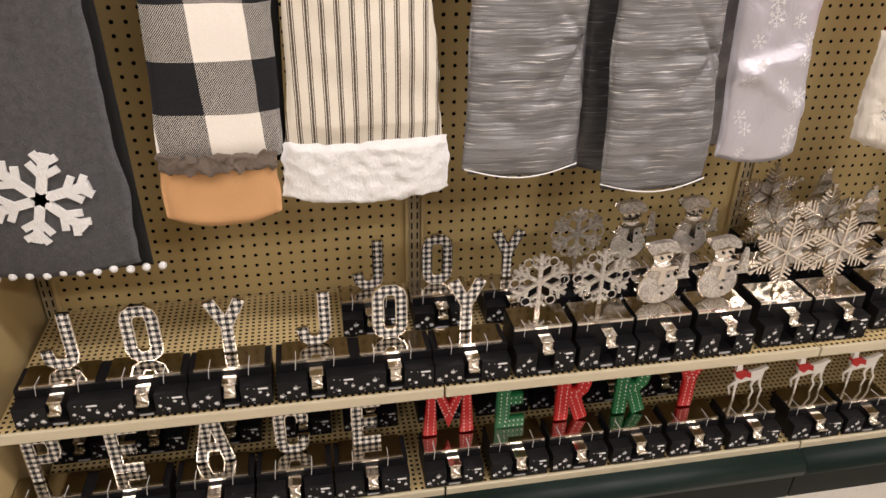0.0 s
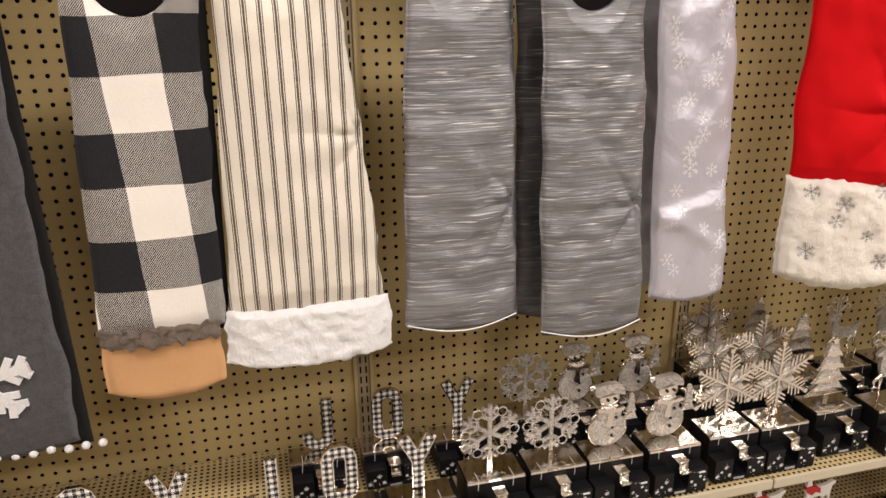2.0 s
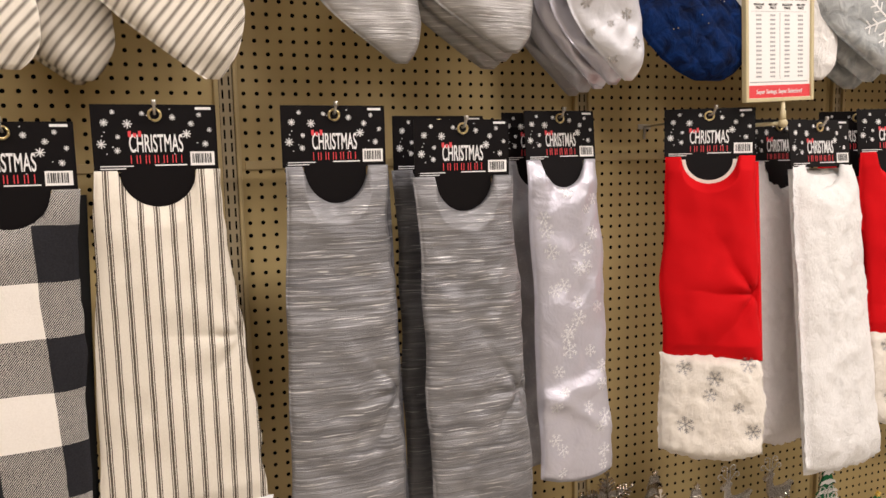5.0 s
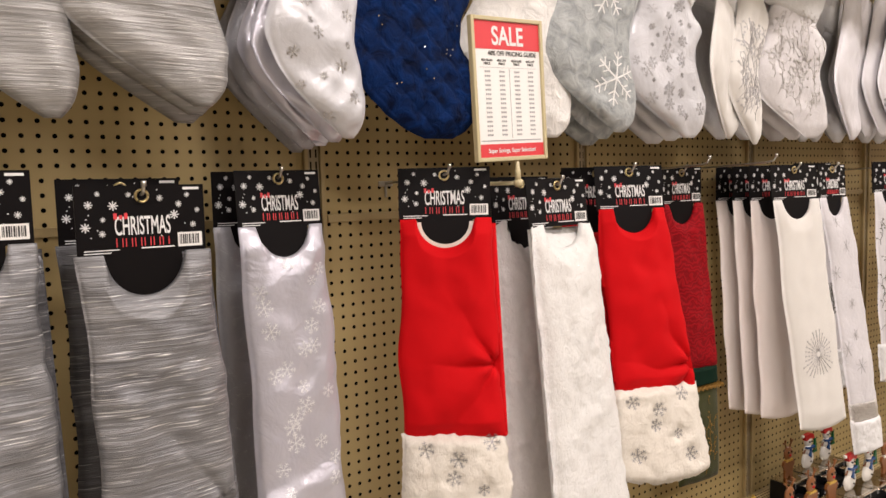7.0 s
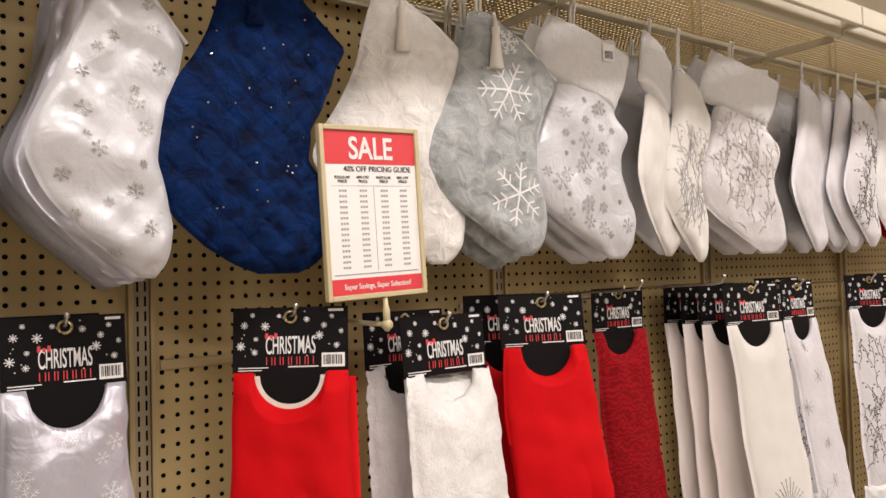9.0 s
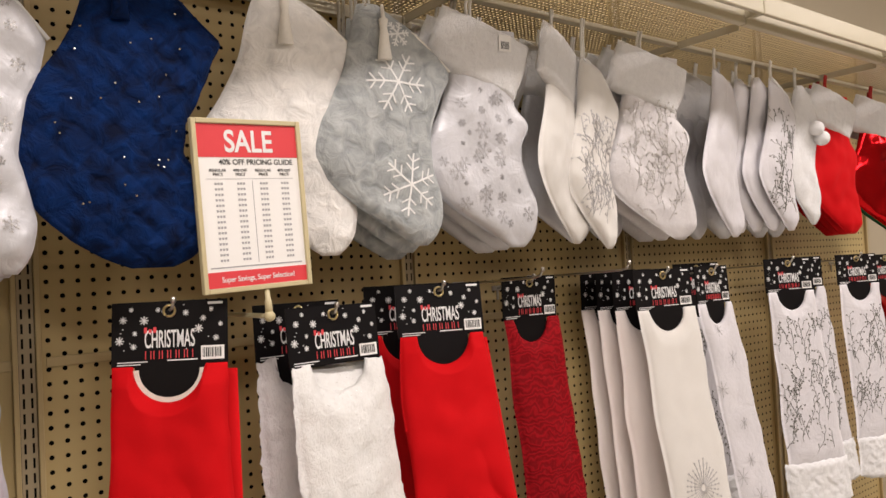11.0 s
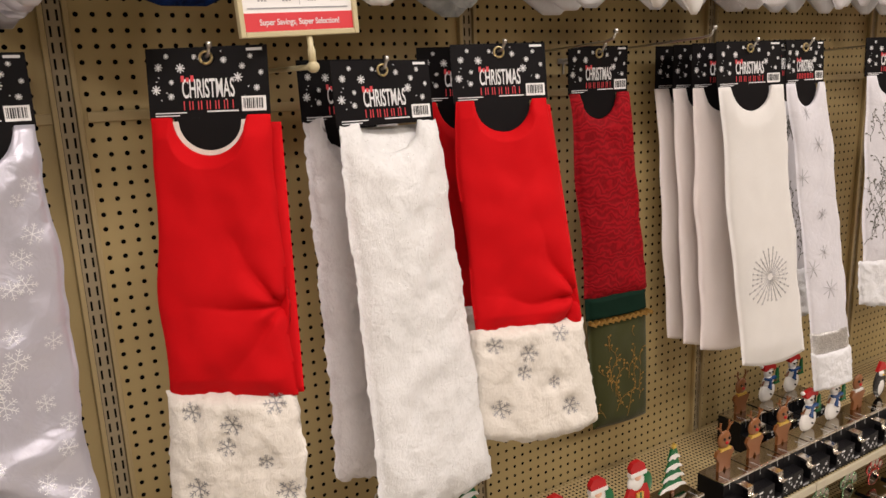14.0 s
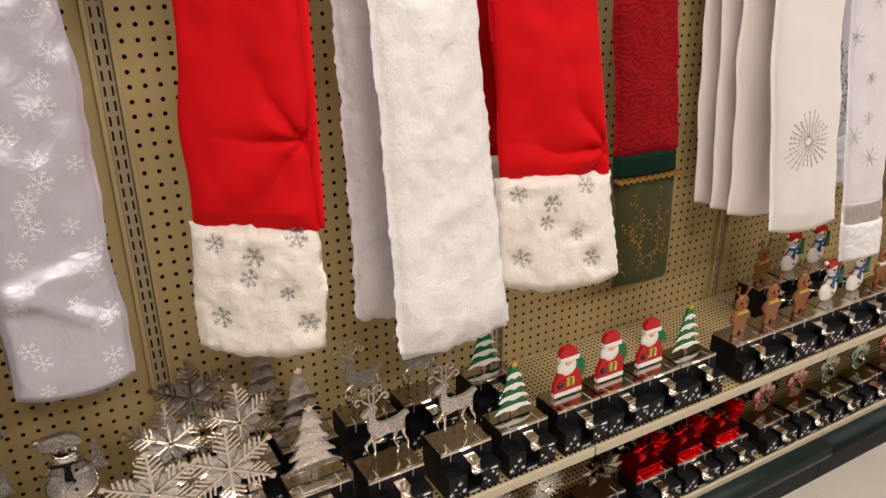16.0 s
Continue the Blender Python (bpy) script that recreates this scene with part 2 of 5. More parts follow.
FLOOR_MAT = floor_material()
FUR_WHITE = fur("white_faux_fur", (0.62, 0.62, 0.62), (0.83, 0.83, 0.84))
FUR_IVORY = fur("ivory_faux_fur", (0.62, 0.57, 0.50), (0.82, 0.78, 0.71))
FUR_SPARK = fur("sparkling_white_fur", (0.62, 0.61, 0.59), (0.86, 0.86, 0.85), sparkle=True)
FUR_GREY = fur("pale_grey_fur", (0.62, 0.58, 0.575), (0.82, 0.78, 0.775), 160)
FUR_BROWN = fur("brown_fur_trim", (0.07, 0.055, 0.045), (0.20, 0.16, 0.13), 260)
TAN_SUEDE = weave("tan_suede", (0.46, 0.25, 0.11), (0.58, 0.34, 0.17), 0.9, 0.08, 400, 7)
FELT = weave("charcoal_felt", (0.018, 0.018, 0.020), (0.125, 0.125, 0.130), 0.95, 0.05, 380, 70, 0.5)
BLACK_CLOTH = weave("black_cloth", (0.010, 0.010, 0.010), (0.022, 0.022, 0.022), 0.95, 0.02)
RED_VELVET = velvet("red_velvet", (0.43, 0.0015, 0.004), (0.57, 0.003, 0.006))
WINE_BROCADE = brocade("wine_brocade", (0.19, 0.002, 0.005), (0.31, 0.004, 0.009), 22, 0.75)
GREEN_VELVET = velvet("dark_green_velvet", (0.002, 0.011, 0.006), (0.004, 0.024, 0.013))
OLIVE_SATIN = weave("olive_satin", (0.026, 0.029, 0.007), (0.055, 0.058, 0.017), 0.42, 0.1, 300, 8)
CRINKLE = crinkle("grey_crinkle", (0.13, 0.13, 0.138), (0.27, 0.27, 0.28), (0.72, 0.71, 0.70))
# the same grey crinkle with shade put into its colours
CRINKLE_SHADED = crinkle("shaded_grey_crinkle", (0.060, 0.060, 0.066), (0.130, 0.130, 0.140), (0.40, 0.40, 0.40))
CRINKLE_TURN = crinkle("slanted_grey_crinkle", (0.20, 0.195, 0.19), (0.38, 0.37, 0.36), (0.66, 0.64, 0.62), radians(-32))
STRIPE = striped("ticking_stripe")
STRIPE_TURN = striped("slanted_ticking_stripe", radians(-38), 0.014)
PLAID = buffalo("buffalo_plaid")
GINGHAM = buffalo("small_gingham", 0.0064, 0.35, 0, 0, True)
SILVER_SATIN = satin("silver_satin", (0.44, 0.43, 0.485), (0.57, 0.56, 0.62), metal=0.45)
WHITE_SATIN = satin("white_satin", (0.48, 0.48, 0.50), (0.62, 0.62, 0.65), metal=0.15)
GREY_SATIN = satin("grey_satin", (0.28, 0.28, 0.31), (0.40, 0.40, 0.43), metal=0.2)
CREAM_CLOTH = weave("cream_felt", (0.60, 0.58, 0.55), (0.71, 0.69, 0.655), 0.8, 0.2, 500, 12, 0.2)
PINK_WHITE = weave("blush_white_felt", (0.72, 0.645, 0.615), (0.84, 0.775, 0.745), 0.85, 0.2, 500, 12, 0.2)
LILAC_WHITE = satin("embroidered_white", (0.57, 0.555, 0.585), (0.67, 0.655, 0.68), metal=0.0, amount=0.6)
GLITTER_WHITE = satin("glitter_white", (0.56, 0.54, 0.55), (0.66, 0.64, 0.65), (0.92, 0.92, 0.92), 0.47, 0.05)
BLUE_VELVET = velvet("navy_crushed_velvet", (0.0002, 0.0030, 0.018), (0.0008, 0.018, 0.095), 1.6)
ICE_VELVET = velvet("ice_grey_velvet", (0.25, 0.27, 0.275), (0.46, 0.48, 0.48), 1.4)
CREAM_VELVET = velvet("cream_crushed_velvet", (0.64, 0.63, 0.61), (0.82, 0.80, 0.77), 1.3)
SILVER_THREAD = simple("silver_thread", (0.46, 0.45, 0.46), 0.35, 0.35, vary=0.3, scale=300, bump=0.1)
DARK_THREAD = simple("dark_silver_thread", (0.17, 0.17, 0.15), 0.5, 0.3, vary=0.3, scale=300, bump=0.1)
WHITE_THREAD = simple("white_thread", (0.74, 0.74, 0.73), 0.8, vary=0.1, scale=300, bump=0.2)
GOLD_THREAD = simple("gold_thread", (0.36, 0.20, 0.045), 0.5, 0.4, vary=0.3, scale=300, bump=0.2)


def glitter_material():
    m = Mat("silver_glitter", 0.32, 0.9)
    c = m.cells(900)
    grain = m.t.nodes.new("ShaderNodeSeparateColor")
    m.t.links.new(c["Color"], grain.inputs[0])
    m.color(m.mix(grain.outputs[0], (0.24, 0.22, 0.20), (0.95, 0.93, 0.90)))
    m.bump(m.math("ADD", grain.outputs[1], m.noise(500, 2)), 0.9, 0.0015)
    return m.m


GLITTER = glitter_material()
WHITE_GLITTER = simple("white_glitter", (0.84, 0.83, 0.84), 0.3, 0.25, vary=0.35, scale=500, bump=0.5)
FLAKE_THREAD = simple("pewter_thread", (0.30, 0.295, 0.30), 0.4, 0.5, vary=0.6, scale=300, bump=0.2)


from mathutils.bvhtree import BVHTree


# ---- mesh helpers ----
def mesh_of(name, bm, mat, smooth=False):
    me = bpy.data.meshes.new(name)
    bm.to_mesh(me)
    bm.free()
    me.materials.append(mat)
    if smooth:
        me.polygons.foreach_set("use_smooth", [True] * len(me.polygons))
    return me


STUFF = {"button_trim", "eye_pair", "snowflake_print", "white_mark", "red_mark", "glitter_print", "snowflake_embroidery", "white_embroidery", "sprig_embroidery", "gold_embroidery", "gold_braid", "scroll_embroidery", "stud_trim", "beaded_tree", "starburst", "price_column", "print", "barcode", "dot_trim", "pegboard", "shelf_plate", "slots"}


def part(name, bm, mat, parent=None, label="", m=None, smooth=False):
    """Link a bmesh (or a mesh) as one mesh object, under a thing or a part."""
    me = mesh_of(name, bm, mat, smooth) if isinstance(bm, bmesh.types.BMesh) else bm
    ob = new(name, me)
    if parent is not None:
        ob.parent = parent
    if m is not None:
        ob.matrix_basis = m
    return tagged(ob, label, "", "", "stuff" if name in STUFF else "")


def thing(name, m, label, category, group="", kind=""):
    ob = new(name)
    ob.empty_display_size = 0.05
    ob.matrix_basis = m
    return tagged(ob, label, category, group, kind)


def box(bm, x0, x1, y0, y1, z0, z1, bevel=0.0):
    r = bmesh.ops.create_cube(bm, size=1.0, matrix=Matrix.LocRotScale(((x0 + x1) / 2, (y0 + y1) / 2, (z0 + z1) / 2), None, (abs(x1 - x0), abs(y1 - y0), abs(z1 - z0))))
    if bevel:
        edges = list({e for v in r["verts"] for e in v.link_edges})
        bmesh.ops.bevel(bm, geom=edges, offset=bevel, segments=2, affect="EDGES", profile=0.5)
    return bm


def boxed(*a, **k):
    return box(bmesh.new(), *a, **k)


def tube(bm, pts, r, seg=6):
    """A bent round wire through the points."""
    rings = []
    pts = [Vector(p) for p in pts]
    for i, p in enumerate(pts):
        d = (pts[min(i + 1, len(pts) - 1)] - pts[max(i - 1, 0)]).normalized()
        a = d.orthogonal().normalized() if abs(d.x) > 0.9 else d.cross(Vector((1, 0, 0))).normalized()
        b = d.cross(a)
        rr = r[i] if isinstance(r, (list, tuple)) else r
        rings.append([bm.verts.new(p + rr * (a * math.cos(2 * math.pi * k / seg) + b * math.sin(2 * math.pi * k / seg))) for k in range(seg)])
    for q, w in zip(rings, rings[1:]):
        for k in range(seg):
            bm.faces.new((q[k], q[(k + 1) % seg], w[(k + 1) % seg], w[k]))
    bm.faces.new(rings[0][::-1])
    bm.faces.new(rings[-1])
    return bm


def slab(bm, outline, y0, y1):
    """A flat figure: an outline in x and z, cut out of sheet between y0 and y1."""
    front = [bm.verts.new((x, y0, z)) for x, z in outline]
    back = [bm.verts.new((x, y1, z)) for x, z in outline]
    n = len(outline)
    bm.faces.new(front)
    bm.faces.new(back[::-1])
    for i in range(n):
        bm.faces.new((front[(i + 1) % n], front[i], back[i], back[(i + 1) % n]))
    return bm


def ellipse(cx, cz, rx, rz, n=18, a0=0.0, a1=360.0):
    return [(cx + rx * math.cos(radians(a0 + (a1 - a0) * i / n)), cz + rz * math.sin(radians(a0 + (a1 - a0) * i / n))) for i in range(n)]


def bar(bm, p, q, w, y0, y1):
    """A flat straight bar from p to q in x and z."""
    dx, dz = q[0] - p[0], q[1] - p[1]
    n = math.hypot(dx, dz) or 1
    ox, oz = -dz / n * w / 2, dx / n * w / 2
    return slab(bm, [(p[0] + ox, p[1] + oz), (p[0] - ox, p[1] - oz), (q[0] - ox, q[1] - oz), (q[0] + ox, q[1] + oz)], y0, y1)


def perforated(name, mat, nx, nz, pitch, hole, sides=8, flat=False, pitch_z=None):
    """A sheet of nx by nz cells, each with a real hole; in x and z, or flat in x and y."""
    pz = pitch_z or pitch
    hx, hz = hole if isinstance(hole, tuple) else (hole, hole)
    ang = [radians(45 + 360 * k / sides) for k in range(sides)]
    outer = []
    for a in ang:
        c, s = math.cos(a), math.sin(a)
        k = 1 / max(abs(c), abs(s))
        outer.append((c * k * pitch / 2, s * k * pz / 2))
    if sides == 4:
        inner = [(math.copysign(hx, c), math.copysign(hz, s)) for c, s in outer]
    else:
        inner = [(hx * math.cos(a), hz * math.sin(a)) for a in ang]
    cell = np.array(outer + inner)
    cx, cz = np.meshgrid((np.arange(nx) + 0.5) * pitch, (np.arange(nz) + 0.5) * pz)
    centres = np.stack([cx.ravel(), cz.ravel()], 1)
    v2 = (centres[:, None, :] + cell[None]).reshape(-1, 2)
    zero = np.zeros(len(v2))
    verts = np.stack([v2[:, 0], v2[:, 1], zero] if flat else [v2[:, 0], zero, v2[:, 1]], 1)
    quad = np.array([(k, (k + 1) % sides, sides + (k + 1) % sides, sides + k) for k in range(sides)])
    faces = (quad[None] + (np.arange(len(centres)) * 2 * sides)[:, None, None]).reshape(-1, 4)
    me = bpy.data.meshes.new(name)
    me.from_pydata(verts.tolist(), [], faces.tolist())
    bm = bmesh.new()
    bm.from_mesh(me)
    bmesh.ops.remove_doubles(bm, verts=bm.verts, dist=1e-5)
    bm.to_mesh(me)
    bm.free()
    me.materials.append(mat)
    return me


def smooth_rows(rows, n):
    z = np.array([r[0] for r in rows], float)
    s = np.linspace(0, 1, n)
    t = np.concatenate([[0], np.cumsum(np.abs(np.diff(z)) + 1e-6)])
    t /= t[-1]
    out = []
    for c in range(3):
        col = np.interp(s, t, [r[c] for r in rows])
        for _ in range(3):
            col[1:-1] = 0.25 * col[:-2] + 0.5 * col[1:-1] + 0.25 * col[2:]
        out.append(col)
    return np.stack(out, 1)


def pillow(rows, thick, nu=18, nv=44, wrinkle=0.004, seed=0.0, scoop=None, folds=0.0, quilt=0.0, rough=0.0, wob=0.0, sag=0.0, pinch=None, dimples=(), bands=()):
    """A stuffed cloth shape that hangs: rows of (z, left, right), puffed out by thick towards -y and a little behind.
    scoop: (middle, half width, depth) of a round neckline cut out of its top edge.
    pinch: (x, z, height, reach) of creases that run out from one point; dimples: (x, z) stitched points;
    bands: (z, slope, height, width) of soft folds that run across."""
    rr = smooth_rows(rows, nv)
    z0, z1 = rr[0][0], rr[-1][0]
    bm = bmesh.new()
    grids = []
    for side in (-1, 1):
        grid = []
        for j, (z, a, b) in enumerate(rr):
            v = j / (nv - 1)
            if wob:
                a += wob * noise.noise(Vector((seed, 3.1, z * 7)))
                b += wob * noise.noise(Vector((seed, 8.7, z * 8))) + wob * 0.4 * noise.noise(Vector((seed, 1.7, z * 27)))
            line = []
            for i in range(nu):
                u = i / (nu - 1)
                x = a + (b - a) * u
                zz = z
                if scoop:
                    q = (x - scoop[0]) / scoop[1]
                    d = scoop[2] * math.sqrt(max(0.0, 1 - q * q)) if abs(q) < 1 else 0.0
                    zz = z - d * (1 - v) ** 3
                zz -= sag * (math.sin(math.pi * u) - 0.5) * v ** 5
                edge = (max(0.0, 1 - abs(2 * u - 1) ** 3.2)) ** 0.55
                cap = min(1.0, 0.25 + 6 * min(v, 1 - v) ** 0.8)
                y = side * thick * edge * cap * (1.0 if side < 0 else 0.45)
                if side < 0:
                    w = noise.noise(Vector((x * 9 + seed, seed * 1.7, zz * 6))) + 0.5 * noise.noise(Vector((x * 24, seed, zz * 19)))
                    y -= wrinkle * w * edge
                    if folds:
                        y -= folds * edge * (noise.noise(Vector((x * 16 + seed, seed, zz * 24 + x * 9))) + 0.6 * noise.noise(Vector((x * 30 - zz * 22, seed, zz * 9))))
                    if pinch:
                        px, pz, ph, pr = pinch
                        ddx, ddz = x - px, zz - pz
                        rad = math.hypot(ddx, ddz)
                        ang = math.atan2(ddz, -ddx)
                        y -= ph * math.exp(-(rad / pr) ** 2) * (abs(math.sin(ang * 3.2 + 0.6 * noise.noise(Vector((rad * 14, seed, 2.0))))) ** 0.7 - 0.75) * min(1.0, rad / 0.015)
                        y += ph * 1.4 * math.exp(-(rad / 0.014) ** 2)
                    for bz, slope, bh, bw in bands:
                        bd = (zz - bz - slope * x - 0.02 * noise.noise(Vector((x * 11, seed, bz)))) / bw
                        y -= bh * edge * math.exp(-bd * bd)
                    for qx, qz in dimples:
                        qd = ((x - qx) ** 2 + (zz - qz) ** 2) / 0.00035
                        if qd < 9:
                            y += 0.011 * math.exp(-qd)
                    if quilt:
                        y += quilt * (1 - abs(math.sin((x + zz) * 58)) ** 0.35) + quilt * (1 - abs(math.sin((x - zz) * 58)) ** 0.35)
                    if rough:
                        y -= rough * edge * noise.noise(Vector((x * 60, seed, zz * 60)))
                if rough:
                    zz += rough * 1.2 * noise.noise(Vector((x * 90, seed, zz * 90)))
                    x += rough * 1.0 * noise.noise(Vector((seed, x * 90, zz * 90)))
                line.append(bm.verts.new((x, y, zz)))
            grid.append(line)
        grids.append(grid)
    f, k = grids
    for j in range(nv - 1):
        for i in range(nu - 1):
            bm.faces.new((f[j][i], f[j + 1][i], f[j + 1][i + 1], f[j][i + 1]))
            bm.faces.new((k[j][i], k[j][i + 1], k[j + 1][i + 1], k[j + 1][i]))
        bm.faces.new((f[j][0], k[j][0], k[j + 1][0], f[j + 1][0]))
        bm.faces.new((f[j][-1], f[j + 1][-1], k[j + 1][-1], k[j][-1]))
    for i in range(nu - 1):
        bm.faces.new((f[0][i], f[0][i + 1], k[0][i + 1], k[0][i]))
        bm.faces.new((f[-1][i], k[-1][i], k[-1][i + 1], f[-1][i + 1]))
    return bm


def lettered(name, text, size, mat, parent, x, y, z, align="CENTER", depth=0.0006, label="", squeeze=1.0, bold=0.0):
    cu = bpy.data.curves.new(name, "FONT")
    cu.body, cu.size, cu.align_x, cu.extrude, cu.offset = text, size, align, depth / 2, bold
    tmp = bpy.data.objects.new(name, cu)
    me = bpy.data.meshes.new_from_object(tmp)
    bpy.data.objects.remove(tmp)
    bpy.data.curves.remove(cu)
    me.name = name
    me.materials.clear()
    me.materials.append(mat)
    ob = part(name, me, mat, parent, label)
    ob.matrix_basis = pose(x, y, z, 90) @ Matrix.Diagonal((squeeze, 1, 1, 1))
    return ob


def flake(bm, cx, cz, r, y0, y1, w=0.0, arms=6, twigs=True, turn=0.0):
    """A snowflake of flat bars."""
    w = w or r * 0.14
    for k in range(arms):
        a = radians(turn + 360 * k / arms)
        c, s = math.cos(a), math.sin(a)
        bar(bm, (cx, cz), (cx + r * c, cz + r * s), w, y0, y1)
        if twigs:
            for d in (0.45, 0.72):
                for t in (-55, 55):
                    b = a + radians(t)
                    p = (cx + r * d * c, cz + r * d * s)
                    bar(bm, p, (p[0] + r * 0.30 * math.cos(b), p[1] + r * 0.30 * math.sin(b)), w * 0.8, y0 + 0.0002, y1)
    return bm


# ---- the shop's shell ----
BAY, PEG, ROW0, X0 = 0.793, 0.0254, 1.400, -0.034
X_LEFT, X_RIGHT, TOP = X0 - BAY, X0 + 5 * BAY, 2.36
SHELF_Z, SHELF_Y, DECK_Z, DECK_Y, RACK_Z = 0.385, -0.395, 0.150, -0.425, 2.14


def setting(name, bm, mat, label):
    return tagged(part(name, bm, mat), label, name.split("_")[0], "", "structure")


setting("floor", boxed(-3.2, 8.2, -5.2, 0.6, -0.1, 0.0), FLOOR_MAT, "off-white speckled vinyl shop floor, slightly glossy")
setting("ceiling", boxed(-3.2, 8.2, -5.2, 0.6, 3.4, 3.5), CEILING_MAT, "plain pale ceiling panels above the aisle")
setting("wall_north", boxed(-3.2, 8.2, 0.35, 0.5, 0.0, 3.4), SHOP_WALL, "plain cream shop wall behind the shelving")
# added unseen wall, kept dark to cut front bounce and deepen chrome reflections
setting("wall_south", boxed(-3.2, 8.2, -5.2, -5.05, 0.0, 3.4), OPPOSITE_STAND_IN, "plain dark brown stand-in wall across the aisle, added out of view")
setting("wall_west", boxed(-3.2, -3.05, -5.05, 0.35, 0.0, 3.4), SHOP_WALL, "plain cream shop end wall")
setting("wall_east", boxed(8.05, 8.2, -5.05, 0.35, 0.0, 3.4), SHOP_WALL, "plain cream shop end wall")
for lx, ly in LAMP_SPOTS:
    lt = thing("ceiling_light", pose(lx, ly, 3.4), "white metal fluorescent ceiling light with a glowing diffuser", "ceiling light", "ceiling lights of the shop")
    part("housing", boxed(-0.64, 0.64, -0.2, 0.2, -0.035, 0.0, 0.004), WHITE_ENAMEL, lt)
    part("diffuser", boxed(-0.6, 0.6, -0.16, 0.16, -0.041, -0.036), LAMP_GLOW, lt)

# ---- the shelving run: pegboard bays, uprights, shelves ----
BOARD = perforated("pegboard", TAN_BOARD, 29, 90, PEG, 0.0043)
SHELF_TOP = perforated("shelf_plate", TAN, 62, 30, 0.01275, 0.0030, 4, True)
STRIP = perforated("slots", UPRIGHT_MAT, 2, 88, 0.0125, (0.0018, 0.0085), 4, False, PEG)
for b in range(-1, 5):
    xa = X0 + b * BAY
    bay = thing("pegboard_bay", pose(xa, 0, 0), "tan enamelled pegboard back panel with rows of round holes", "pegboard", "pegboard bays of the shelving run", "structure")
    part("pegboard", BOARD, TAN_BOARD, bay, "", pose(0.034 - PEG / 2, 0, ROW0 - 48.5 * PEG))
    # sheet coloured near black as the shade behind the peg holes
    part("backing", boxed(0.0, BAY, 0.012, 0.02, 0.1, TOP), HOLE_SHADE, bay)
    part("margin", boxed(0.017, 0.034 - PEG / 2, -0.0005, 0.004, 0.12, TOP), TAN_BOARD, bay)
    part("margin", boxed(0.034 + 28.5 * PEG, BAY - 0.017, -0.0005, 0.004, 0.12, TOP), TAN_BOARD, bay)
    part("header", boxed(0.017, BAY - 0.017, -0.0005, 0.004, ROW0 + 41.5 * PEG, TOP), TAN_BOARD, bay)
    part("crossbar", boxed(0.030, BAY - 0.020, -0.0055, -0.001, ROW0 + 0.0045, ROW0 + 0.0215, 0.001), TAN, bay)
    part("flange", boxed(0.0135, 0.0225, -0.012, 0.0, 0.12, TOP, 0.002), TAN, bay)
    part("flange", boxed(BAY - 0.0225, BAY - 0.0135, -0.012, 0.0, 0.12, TOP, 0.002), TAN, bay)
for b in range(-1, 6):
    xa = X0 + b * BAY
    up = thing("upright", pose(xa, 0, 0), "tan steel shelf upright with two columns of slots", "shelf upright", "uprights of the shelving run", "structure")
    part("slots", STRIP, UPRIGHT_MAT, up, "", pose(-0.0125, -0.006, 0.115))
    # the shade inside the slots, painted as a near-black filling
    part("core", boxed(-0.0125, 0.0125, 0.0, 0.03, 0.1, TOP), HOLE_SHADE, up)
